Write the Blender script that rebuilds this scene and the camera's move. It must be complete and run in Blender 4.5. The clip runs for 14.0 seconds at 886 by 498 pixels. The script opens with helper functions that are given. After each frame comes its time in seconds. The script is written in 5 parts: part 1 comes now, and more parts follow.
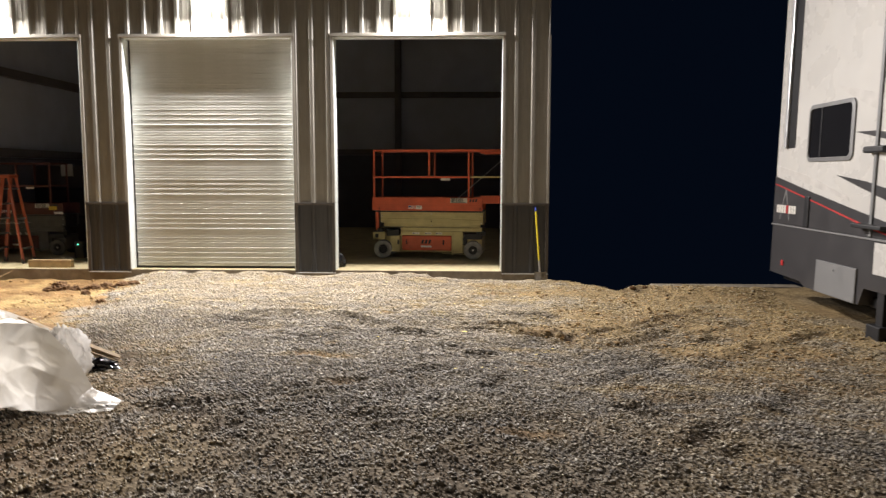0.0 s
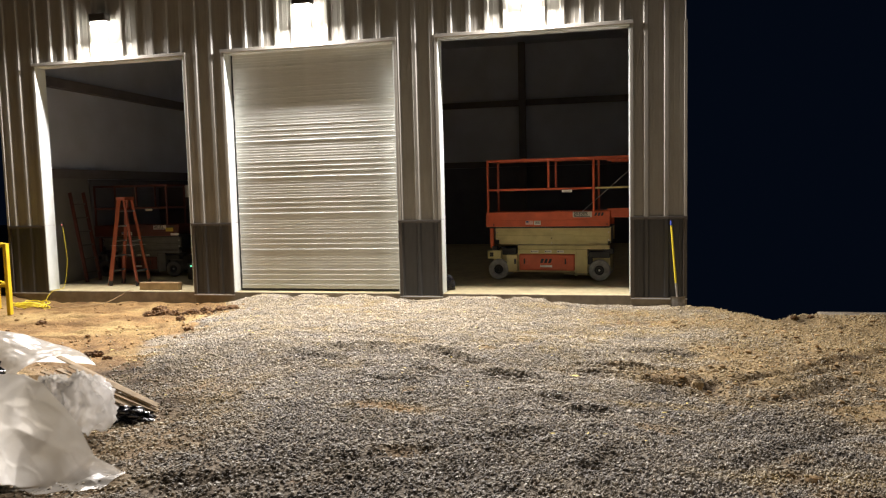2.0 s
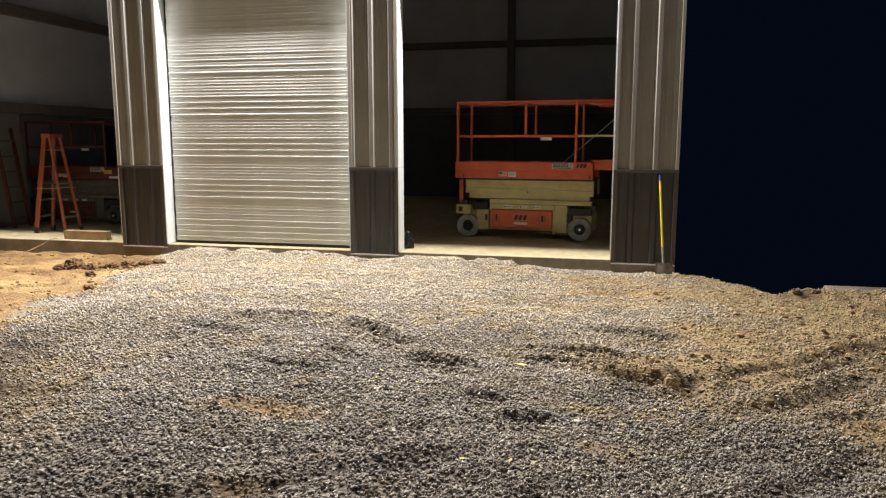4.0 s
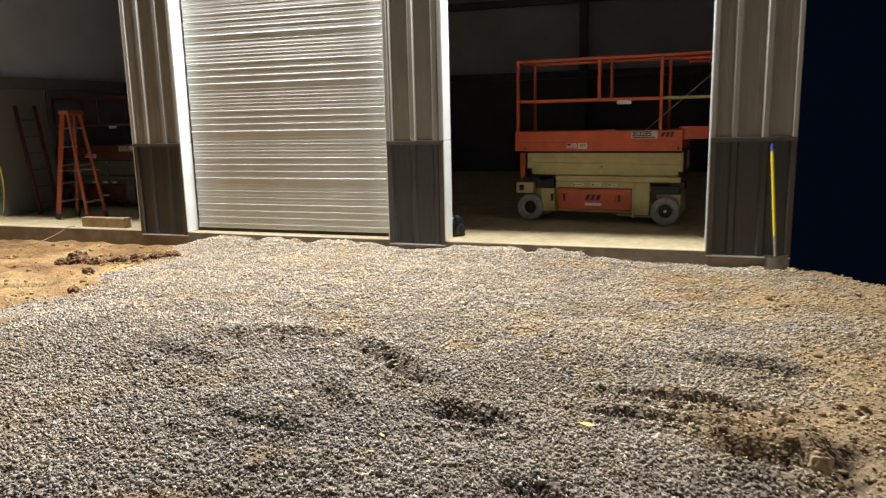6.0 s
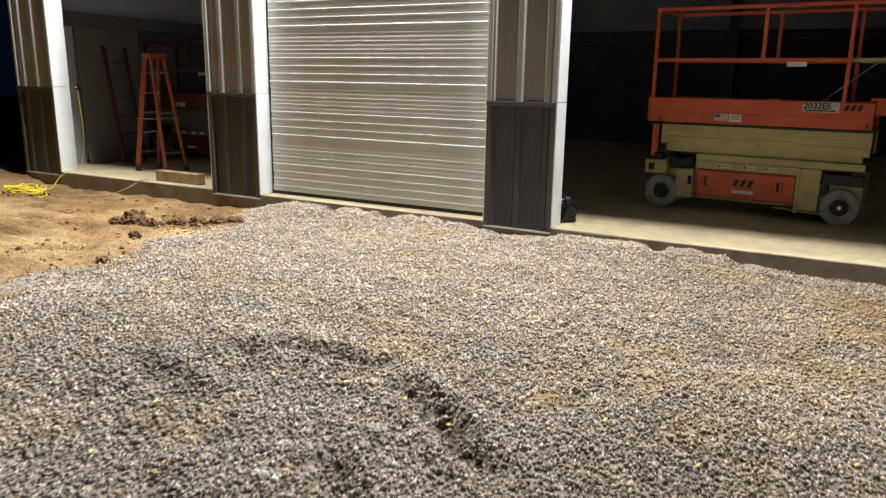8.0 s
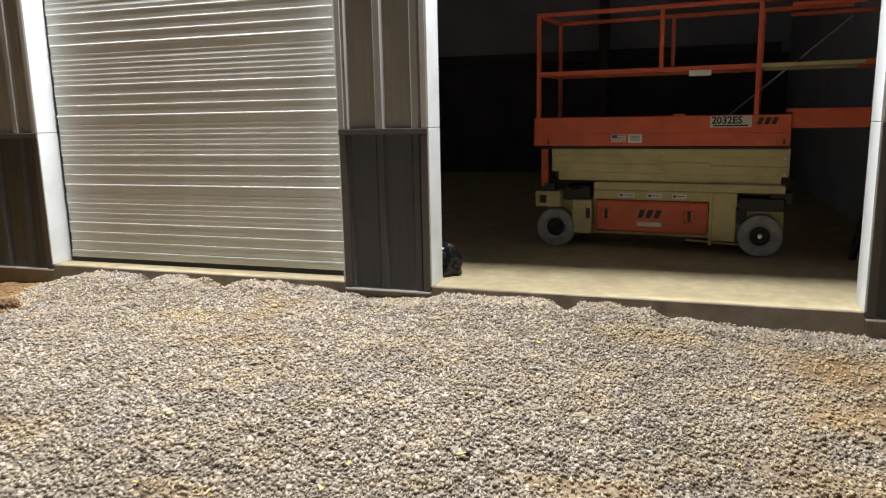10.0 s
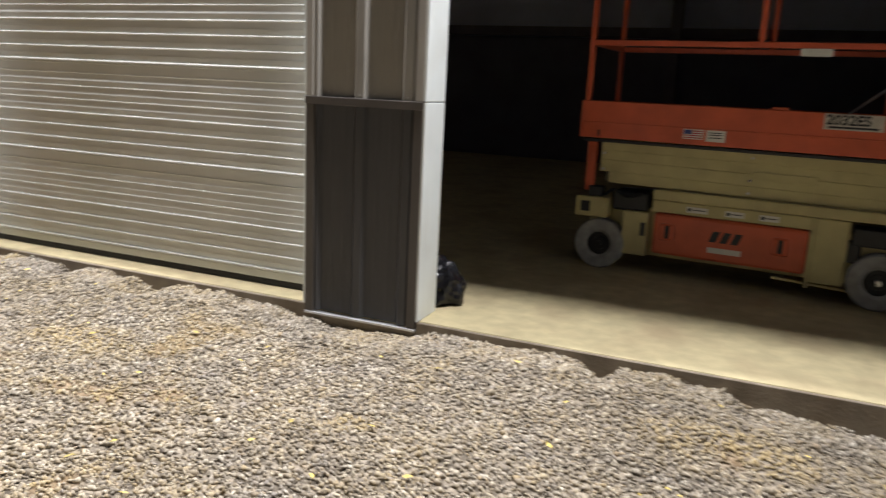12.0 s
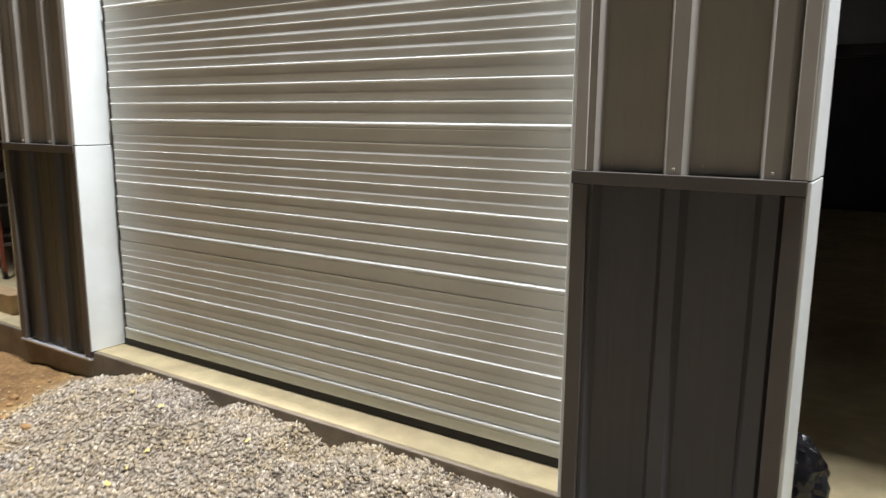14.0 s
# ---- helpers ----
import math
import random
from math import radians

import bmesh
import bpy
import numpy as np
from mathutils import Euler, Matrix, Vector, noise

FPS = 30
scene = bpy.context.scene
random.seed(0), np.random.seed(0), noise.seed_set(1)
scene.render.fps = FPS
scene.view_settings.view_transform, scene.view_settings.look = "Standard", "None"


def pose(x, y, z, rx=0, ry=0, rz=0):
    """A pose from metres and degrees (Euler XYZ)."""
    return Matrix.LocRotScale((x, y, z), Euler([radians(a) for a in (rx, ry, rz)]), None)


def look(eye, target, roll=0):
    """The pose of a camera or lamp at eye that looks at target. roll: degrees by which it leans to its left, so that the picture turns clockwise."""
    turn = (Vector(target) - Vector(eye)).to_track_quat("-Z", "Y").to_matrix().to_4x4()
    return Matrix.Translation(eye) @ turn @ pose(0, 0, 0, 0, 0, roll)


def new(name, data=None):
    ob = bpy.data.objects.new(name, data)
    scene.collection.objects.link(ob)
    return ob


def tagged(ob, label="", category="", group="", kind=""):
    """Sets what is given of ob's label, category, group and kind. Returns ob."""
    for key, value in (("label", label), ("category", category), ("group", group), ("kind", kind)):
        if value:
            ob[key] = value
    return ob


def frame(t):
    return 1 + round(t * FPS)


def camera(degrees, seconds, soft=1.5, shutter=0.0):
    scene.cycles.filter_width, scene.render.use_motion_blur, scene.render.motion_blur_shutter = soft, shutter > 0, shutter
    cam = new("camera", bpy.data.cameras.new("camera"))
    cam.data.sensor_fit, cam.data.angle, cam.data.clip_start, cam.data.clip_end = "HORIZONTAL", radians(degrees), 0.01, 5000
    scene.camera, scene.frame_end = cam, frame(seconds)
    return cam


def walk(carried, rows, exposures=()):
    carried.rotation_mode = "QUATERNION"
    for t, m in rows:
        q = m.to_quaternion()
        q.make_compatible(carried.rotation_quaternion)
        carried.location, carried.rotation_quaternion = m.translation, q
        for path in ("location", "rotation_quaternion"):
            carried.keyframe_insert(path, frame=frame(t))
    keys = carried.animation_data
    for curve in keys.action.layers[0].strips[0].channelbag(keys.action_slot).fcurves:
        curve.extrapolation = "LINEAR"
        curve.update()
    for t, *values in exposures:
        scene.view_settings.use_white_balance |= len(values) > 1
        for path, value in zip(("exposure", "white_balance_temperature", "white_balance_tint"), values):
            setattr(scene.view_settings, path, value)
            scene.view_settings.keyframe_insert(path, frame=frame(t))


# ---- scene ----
cam = camera(62.6, 14.0, soft=1.2, shutter=0.4)
POSES = [
    (0.0, 0.058, -0.071, 1.796, 84.18, -0.07, 1.87),
    (0.5, 0.046, 0.230, 1.817, 84.82, 2.34, 5.67),
    (1.0, 0.247, 0.646, 1.781, 85.33, 0.58, 11.97),
    (1.5, 0.319, 1.038, 1.742, 85.26, 0.11, 13.44),
    (2.0, 0.363, 1.395, 1.772, 85.38, 1.39, 12.75),
    (2.5, 0.524, 1.812, 1.744, 84.50, 0.80, 13.36),
    (5.0, 0.689, 3.881, 1.599, 80.55, -0.57, 13.11),
    (5.5, 0.614, 4.363, 1.576, 80.30, -0.33, 16.40),
    (6.0, 0.521, 4.775, 1.592, 79.54, 1.29, 18.74),
    (6.5, 0.468, 5.220, 1.565, 77.50, -0.30, 23.51),
    (7.0, 0.337, 5.590, 1.541, 75.59, 1.59, 24.23),
    (7.5, 0.185, 5.943, 1.519, 75.34, 1.93, 23.72),
    (8.0, 0.098, 6.365, 1.502, 76.77, -0.91, 28.38),
    (8.5, -0.095, 6.762, 1.496, 78.72, 0.72, 21.92),
    (11.0, -0.559, 8.792, 1.346, 79.18, 0.36, 16.37),
    (11.5, -0.593, 9.233, 1.357, 78.74, -0.63, 14.50),
    (12.0, -0.721, 9.601, 1.363, 77.49, -2.71, 22.78),
    (12.5, -1.024, 9.919, 1.394, 76.22, -1.61, 26.95),
    (13.0, -1.320, 10.271, 1.395, 81.13, -2.95, 32.92),
    (13.5, -1.734, 10.583, 1.416, 80.35, -1.82, 35.39),
    (14.0, -2.092, 10.860, 1.459, 79.76, -0.45, 33.16),
]
walk(cam, [(t, pose(x, y, z, rx, ry, rz)) for t, x, y, z, rx, ry, rz in POSES], exposures=[(0.0, 0.64, 6480, 10), (2.5, 0.56, 6560, 10), (5.0, 0.60, 6260, 10), (5.5, 0.53, 6270, 10), (7.5, 0.29, 6130, 10), (8.5, 0.25, 6030, 10), (11.0, 0.04, 5990, 10), (12.5, 0.02, 6030, 10), (13.0, 0.25, 5800, 10), (13.5, 0.08, 5830, 10), (14.0, 0.03, 5940, 9)])

# ---------- world and lamps ----------
world = bpy.data.worlds.new("night_sky")
scene.world = world
world.use_nodes = True
world.node_tree.nodes["Background"].inputs[0].default_value = (0.10, 0.22, 1.0, 1)
world.node_tree.nodes["Background"].inputs[1].default_value = 0.0022

# added shell whose faint blue glow covers the black far ground
NIGHT_GLOW = bpy.data.materials.new("night_distance_glow")
NIGHT_GLOW.use_nodes = True
hz = NIGHT_GLOW.node_tree.nodes["Principled BSDF"]
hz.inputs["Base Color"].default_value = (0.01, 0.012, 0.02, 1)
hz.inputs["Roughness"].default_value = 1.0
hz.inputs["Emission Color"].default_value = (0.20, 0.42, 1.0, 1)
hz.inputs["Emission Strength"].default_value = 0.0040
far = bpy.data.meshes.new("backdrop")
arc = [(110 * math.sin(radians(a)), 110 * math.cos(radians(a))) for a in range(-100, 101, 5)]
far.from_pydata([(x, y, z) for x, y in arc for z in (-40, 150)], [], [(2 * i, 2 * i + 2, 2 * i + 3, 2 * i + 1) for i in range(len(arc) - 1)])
far.materials.append(NIGHT_GLOW)
tagged(new("backdrop", far), "plain added backdrop that glows dark blue for the night distance", "backdrop", kind="structure")

FACE = 13.30          # outer face of the front wall
FLOOR = 0.03          # top of the slab
DOORS = [(-10.13, -7.02), (-6.225, -3.112), (-2.370, 0.702)]
HEAD = 4.27           # height of the openings
EDGE_W, EDGE_E = -10.97, 1.552
BASE, CAP = -0.015, 1.28
LAMP_X = [-8.6, -4.66, -0.86]
LAMP_POWER = [460.0, 510.0, 590.0]
for x, power in zip(LAMP_X, LAMP_POWER):
    data = bpy.data.lights.new("wall_lamp_light", "AREA")
    data.shape, data.size, data.size_y = "RECTANGLE", 0.26, 0.17
    data.energy, data.color = power, (1.0, 0.935, 0.90)
    lamp = new("wall_lamp_light", data)
    lamp.matrix_world = look((x, FACE - 0.175, 4.862), (x, FACE - 2.2, 3.55))


# ---------- materials ----------
def material(name, colour, rough=0.6, metal=0.0, vary=0.12, scale=6.0, bump=0.0, bump_scale=60.0, stain=None, stain_scale=1.5, stain_amount=0.4, island=0.0, spec=0.5, coord="Object"):
    m = bpy.data.materials.new(name)
    m.use_nodes = True
    nt = m.node_tree
    n, l = nt.nodes, nt.links
    b = n["Principled BSDF"]
    b.inputs["Roughness"].default_value, b.inputs["Metallic"].default_value = rough, metal
    b.inputs["Specular IOR Level"].default_value = spec
    tc = n.new("ShaderNodeTexCoord")
    no = n.new("ShaderNodeTexNoise")
    no.inputs["Scale"].default_value, no.inputs["Detail"].default_value = scale, 6
    l.new(tc.outputs[coord], no.inputs["Vector"])
    ramp = n.new("ShaderNodeMapRange")
    ramp.inputs["From Min"].default_value, ramp.inputs["From Max"].default_value = 0.3, 0.7
    ramp.inputs["To Min"].default_value, ramp.inputs["To Max"].default_value = 1 - vary, 1 + vary
    l.new(no.outputs["Fac"], ramp.inputs["Value"])
    mul = n.new("ShaderNodeVectorMath")
    mul.operation = "SCALE"
    mul.inputs[0].default_value = colour
    l.new(ramp.outputs["Result"], mul.inputs["Scale"])
    out = mul.outputs["Vector"]
    if stain:
        sn = n.new("ShaderNodeTexNoise")
        sn.inputs["Scale"].default_value, sn.inputs["Detail"].default_value = stain_scale, 8
        l.new(tc.outputs[coord], sn.inputs["Vector"])
        sr = n.new("ShaderNodeMapRange")
        sr.inputs["From Min"].default_value, sr.inputs["From Max"].default_value = 0.48, 0.72
        sr.inputs["To Max"].default_value = stain_amount
        l.new(sn.outputs["Fac"], sr.inputs["Value"])
        mix = n.new("ShaderNodeMix")
        mix.data_type = "RGBA"
        mix.inputs["B"].default_value = (*stain, 1)
        l.new(sr.outputs["Result"], mix.inputs["Factor"])
        l.new(out, mix.inputs["A"])
        out = mix.outputs["Result"]
    if island:
        ge = n.new("ShaderNodeNewGeometry")
        ir = n.new("ShaderNodeMapRange")
        ir.inputs["To Min"].default_value, ir.inputs["To Max"].default_value = 1 - island, 1 + island
        l.new(ge.outputs["Random Per Island"], ir.inputs["Value"])
        im = n.new("ShaderNodeVectorMath")
        im.operation = "SCALE"
        l.new(out, im.inputs[0])
        l.new(ir.outputs["Result"], im.inputs["Scale"])
        out = im.outputs["Vector"]
    l.new(out, b.inputs["Base Color"])
    rr = n.new("ShaderNodeMapRange")
    rr.inputs["To Min"].default_value, rr.inputs["To Max"].default_value = max(0.02, rough - 0.1), min(1, rough + 0.1)
    l.new(no.outputs["Fac"], rr.inputs["Value"])
    l.new(rr.outputs["Result"], b.inputs["Roughness"])
    if bump:
        bn = n.new("ShaderNodeTexNoise")
        bn.inputs["Scale"].default_value, bn.inputs["Detail"].default_value = bump_scale, 5
        l.new(tc.outputs[coord], bn.inputs["Vector"])
        bu = n.new("ShaderNodeBump")
        bu.inputs["Strength"].default_value, bu.inputs["Distance"].default_value = bump, 0.01
        l.new(bn.outputs["Fac"], bu.inputs["Height"])
        l.new(bu.outputs["Normal"], b.inputs["Normal"])
    return m


SIDING = material("taupe_painted_steel", (0.285, 0.272, 0.240), 0.40, 0.0, 0.06, 3, 0.05, 30, (0.15, 0.13, 0.10), 1.2, 0.3)
WAINSCOT = material("charcoal_painted_steel", (0.048, 0.049, 0.052), 0.42, 0.0, 0.12, 3, 0.05, 30, (0.064, 0.062, 0.060), 2.0, 0.35)
TRIM_DARK = material("charcoal_trim", (0.075, 0.066, 0.058), 0.4, 0, 0.1, 5)
TRIM_LIGHT = material("taupe_trim", (0.36, 0.34, 0.30), 0.42, 0, 0.05, 4)
WHITE = material("white_painted_steel", (0.76, 0.81, 0.80), 0.45, 0, 0.05, 3, 0, 30, (0.5, 0.47, 0.40), 2.5, 0.25)
GALV = material("galvanised_trim", (0.68, 0.69, 0.70), 0.35, 0.6, 0.08, 8)
CURTAIN = material("silver_roller_steel", (0.64, 0.645, 0.605), 0.50, 0.1, 0.05, 4, 0.0, 14, (0.49, 0.51, 0.43), 1.4, 0.35)
RUBBER = material("black_rubber", (0.018, 0.018, 0.02), 0.7, 0, 0.3, 20)
CONCRETE = material("pale_concrete", (0.54, 0.465, 0.27), 0.85, 0, 0.14, 9, 0.25, 90, (0.36, 0.27, 0.16), 2.2, 0.6)
CURB = material("earth_stained_concrete", (0.26, 0.22, 0.165), 0.9, 0, 0.2, 7, 0.35, 70, (0.13, 0.09, 0.055), 3.0, 0.7)
INSIDE = material("white_vinyl_insulation", (0.54, 0.57, 0.66), 0.55, 0, 0.10, 1.3, 0.15, 3, (0.40, 0.41, 0.45), 0.7, 0.5)
GIRT = material("dark_primed_steel", (0.14, 0.125, 0.130), 0.55, 0, 0.15, 4)
LINER = material("dark_liner_sheet", (0.13, 0.13, 0.15), 0.55, 0, 0.15, 2)
STEEL_RED = material("red_oxide_frame", (0.05, 0.04, 0.04), 0.6, 0, 0.2, 4)
ORANGE = material("orange_lift_paint", (0.62, 0.115, 0.045), 0.42, 0, 0.1, 6, 0.05, 60, (0.30, 0.06, 0.03), 3.5, 0.35)
CREAM = material("cream_lift_paint", (0.55, 0.475, 0.22), 0.45, 0, 0.08, 6, 0.04, 60, (0.30, 0.24, 0.12), 4.0, 0.4)
BLACK = material("black_part", (0.014, 0.014, 0.016), 0.5, 0, 0.2, 10)
TYRE = material("grey_solid_tyre", (0.36, 0.355, 0.34), 0.85, 0, 0.2, 14, 0.2, 80, (0.14, 0.13, 0.12), 6, 0.5)
LABEL = material("pale_label", (0.72, 0.70, 0.64), 0.5, 0, 0.06, 20)
INK = material("dark_ink", (0.02, 0.02, 0.024), 0.5)
INK_RED = material("red_mark", (0.45, 0.03, 0.03), 0.5)
INK_BLUE = material("blue_mark", (0.04, 0.06, 0.22), 0.5)
CHROME = material("bare_steel", (0.6, 0.6, 0.6), 0.3, 0.9, 0.1, 20)


# ---------- mesh helpers ----------
def box(bm, x0, x1, y0, y1, z0, z1, bevel=0.0, m=None):
    made = bmesh.ops.create_cube(bm, size=1.0)["verts"]
    t = Matrix.Translation(((x0 + x1) / 2, (y0 + y1) / 2, (z0 + z1) / 2)) @ Matrix.Diagonal((x1 - x0, y1 - y0, z1 - z0, 1))
    bmesh.ops.transform(bm, matrix=t, verts=made)
    if bevel:
        edges = list({e for v in made for e in v.link_edges})
        out = bmesh.ops.bevel(bm, geom=edges, offset=bevel, segments=2, affect="EDGES", profile=0.5)
        made = list({v for f in out["faces"] for v in f.verts} | {v for v in made if v.is_valid})
    if m is not None:
        bmesh.ops.transform(bm, matrix=m, verts=made)
    return bm


def rod(bm, a, b, r, r2=None, sides=10):
    a, b = Vector(a), Vector(b)
    made = bmesh.ops.create_cone(bm, cap_ends=True, segments=sides, radius1=r, radius2=r if r2 is None else r2, depth=(b - a).length)["verts"]
    bmesh.ops.transform(bm, matrix=Matrix.Translation((a + b) / 2) @ (b - a).to_track_quat("Z", "Y").to_matrix().to_4x4(), verts=made)
    return bm


def lathe(bm, profile, centre, axis="Y", sides=28):
    """A ring of (radius, along) pairs turned about an axis."""
    rings = []
    for k in range(sides):
        a = 2 * math.pi * k / sides
        ring = []
        for r, s in profile:
            p = {"Y": (r * math.cos(a), s, r * math.sin(a)), "Z": (r * math.cos(a), r * math.sin(a), s), "X": (s, r * math.cos(a), r * math.sin(a))}[axis]
            ring.append(bm.verts.new(Vector(p) + Vector(centre)))
        rings.append(ring)
    for k in range(sides):
        for i in range(len(profile) - 1):
            bm.faces.new((rings[k][i], rings[k][i + 1], rings[(k + 1) % sides][i + 1], rings[(k + 1) % sides][i]))
    bmesh.ops.recalc_face_normals(bm, faces=bm.faces[:])
    return bm


def sweep(bm, points, r, sides=8):
    """A tube along a smooth row of points."""
    pts = [Vector(p) for p in points]
    rings = []
    for i, p in enumerate(pts):
        d = (pts[min(i + 1, len(pts) - 1)] - pts[max(i - 1, 0)]).normalized()
        q = d.to_track_quat("Z", "Y")
        rings.append([bm.verts.new(p + q @ Vector((r * math.cos(2 * math.pi * k / sides), r * math.sin(2 * math.pi * k / sides), 0))) for k in range(sides)])
    for a, b in zip(rings, rings[1:]):
        for k in range(sides):
            bm.faces.new((a[k], a[(k + 1) % sides], b[(k + 1) % sides], b[k]))
    bm.faces.new(rings[0][::-1])
    bm.faces.new(rings[-1])
    return bm


def curve_points(points, steps=8):
    """Catmull-Rom points through a few places."""
    p = [Vector(points[0])] + [Vector(q) for q in points] + [Vector(points[-1])]
    out = []
    for i in range(1, len(p) - 2):
        for s in range(steps):
            t = s / steps
            out.append(0.5 * (2 * p[i] + (p[i + 1] - p[i - 1]) * t + (2 * p[i - 1] - 5 * p[i] + 4 * p[i + 1] - p[i + 2]) * t * t + (3 * p[i] - p[i - 1] - 3 * p[i + 1] + p[i + 2]) * t ** 3))
    return out + [p[-2]]


def finish(name, bm, mat, smooth=False):
    me = bpy.data.meshes.new(name)
    bm.normal_update()
    bm.to_mesh(me)
    bm.free()
    me.materials.append(mat)
    if smooth:
        me.shade_smooth()
    return me


def part(name, bm, mat, parent=None, label="", smooth=False):
    ob = new(name, finish(name, bm, mat, smooth))
    if parent is not None:
        ob.parent = parent
    return tagged(ob, label) if label else ob


def base(name, label, category, kind="", group="", m=None):
    ob = tagged(new(name), label, category, group, kind)
    if m is not None:
        ob.matrix_world = m
    return ob


def B():
    return bmesh.new()


def bx(*a, **k):
    return box(B(), *a, **k)


# ---------- ground ----------
def lattice(ix, iy, seed):
    h = (ix * 374761393 + iy * 668265263 + seed * 974711) & 0xFFFFFFFF
    h = ((h ^ (h >> 13)) * 1274126177) & 0xFFFFFFFF
    return ((h ^ (h >> 16)) & 0xFFFF) / 65535.0


def value_noise(x, y, scale, seed):
    x, y = np.asarray(x, float) / scale + 1000, np.asarray(y, float) / scale + 1000
    ix, iy = np.floor(x).astype(np.int64), np.floor(y).astype(np.int64)
    fx, fy = x - ix, y - iy
    fx, fy = fx * fx * (3 - 2 * fx), fy * fy * (3 - 2 * fy)
    a, b = lattice(ix, iy, seed), lattice(ix + 1, iy, seed)
    c, d = lattice(ix, iy + 1, seed), lattice(ix + 1, iy + 1, seed)
    return (a + (b - a) * fx) * (1 - fy) + (c + (d - c) * fx) * fy - 0.5


def ramp(v, a, b):
    s = np.clip((np.asarray(v, float) - a) / (b - a), 0, 1)
    return s * s * (3 - 2 * s)


def clay_edge(y):
    return np.interp(y, [-50, 3, 6, 8, 9.5, 11, 12.2, 13.3], [-3.6, -3.6, -4.0, -4.7, -5.1, -5.5, -6.0, -6.3])


def drop_edge(x):
    return np.interp(x, [1.5, 2.0, 2.5, 2.75, 3.1, 4, 6, 9, 60], [13.25, 12.95, 12.45, 12.15, 12.3, 12.3, 12.2, 12.1, 13])


RUTS = [  # x, y, half length, half width, turn, depth
    (-2.28, 9.50, 0.40, 0.085, 0.06, 0.055), (-2.62, 9.30, 0.15, 0.08, 0.9, 0.045), (-1.52, 9.20, 0.36, 0.085, -0.55, 0.055), (-1.16, 8.93, 0.22, 0.08, -0.6, 0.055),
    (-1.45, 8.42, 0.30, 0.08, -0.75, 0.050), (-1.60, 7.93, 0.30, 0.08, 0.0, 0.045), (-0.60, 8.42, 0.22, 0.095, 0.0, 0.080), (-0.10, 7.72, 0.15, 0.09, 0.05, 0.06),
    (0.62, 9.12, 0.64, 0.055, 0.09, 0.055), (0.52, 8.80, 0.56, 0.050, 0.13, 0.045), (0.92, 9.97, 0.36, 0.11, -0.15, 0.06), (0.92, 8.52, 0.28, 0.12, 0.0, 0.09),
    (1.30, 8.55, 0.26, 0.09, 1.5, 0.065), (0.20, 7.35, 0.17, 0.08, 0.0, 0.055), (2.88, 8.40, 0.20, 0.10, 0.2, 0.06), (2.25, 8.05, 0.3, 0.06, 0.5, 0.04),
    (-0.56, 4.80, 0.20, 0.10, 0.3, 0.04), (1.37, 5.35, 0.16, 0.10, 0.2, 0.06), (1.62, 4.60, 0.25, 0.09, 0.9, 0.05), (0.35, 6.05, 0.4, 0.10, 1.2, 0.04),
    (-1.80, 5.20, 0.5, 0.12, 0.5, 0.05), (-1.10, 5.75, 0.5, 0.12, 0.45, 0.045), (-0.35, 6.40, 0.45, 0.11, 0.7, 0.045), (-2.75, 8.75, 0.4, 0.09, -0.3, 0.03),
    (1.7, 6.8, 0.9, 0.11, 0.9, 0.045), (2.2, 8.5, 0.9, 0.11, 0.75, 0.05), (1.9, 9.1, 0.9, 0.07, 0.70, 0.045), (2.9, 9.9, 0.9, 0.10, 0.65, 0.05),
    (2.5, 9.3, 0.8, 0.06, 0.8, 0.045), (3.4, 9.2, 0.8, 0.10, 0.7, 0.04), (3.0, 7.6, 0.8, 0.12, 0.9, 0.05), (4.1, 8.6, 0.8, 0.10, 0.8, 0.04), (-7.6, 11.3, 0.7, 0.07, 0.15, 0.05), (-7.9, 10.7, 0.8, 0.08, 0.10, 0.05), (-7.2, 12.35, 0.5, 0.06, 0.05, 0.04), (-6.6, 10.4, 0.6, 0.07, 0.5, 0.05), (-8.6, 11.9, 0.6, 0.07, -0.2, 0.05), (-7.1, 9.6, 0.7, 0.08, 0.35, 0.05),
    (-3.1, 6.9, 0.4, 0.15, 0.6, 0.04), (2.6, 5.6, 0.6, 0.12, 1.0, 0.04)]
DAMP_SHADE = [  # x, y, half length, half width: wet dark soil, and painted shade by the heap
    (0.92, 9.97, 0.42, 0.11), (0.92, 8.52, 0.32, 0.13), (1.30, 8.55, 0.10, 0.26), (2.85, 11.98, 0.26, 0.14), (-0.60, 8.42, 0.25, 0.10), (-6.15, 12.10, 0.55, 0.22),
    # (-4.3, 4.5) paints the shadow in front of the plastic heap
    (-3.6, 6.8, 0.7, 0.5), (-4.9, 9.3, 0.2, 0.1), (2.9, 8.40, 0.24, 0.12), (3.1, 10.1, 0.5, 0.10), (-4.3, 4.5, 1.5, 0.55), (-4.3, 7.7, 0.6, 0.6)]
PATCHES = [(-1.40, 6.98, 0.40, 0.16), (0.58, 7.74, 0.42, 0.13), (-2.30, 10.1, 0.26, 0.10), (0.85, 12.6, 0.3, 0.35), (0.42, 12.50, 0.34, 0.36), (0.58, 11.85, 0.30, 0.26), (-0.95, 5.9, 0.2, 0.1), (0.45, 4.5, 0.3, 0.12), (-1.02, 9.6, 0.12, 0.08)]
BITES = [(-5.05, 0.09, 0.07), (-4.30, 0.12, 0.09), (-3.55, 0.10, 0.03), (-1.28, 0.08, 0.08), (-0.55, 0.10, 0.06), (-2.75, 0.38, 0.035)]


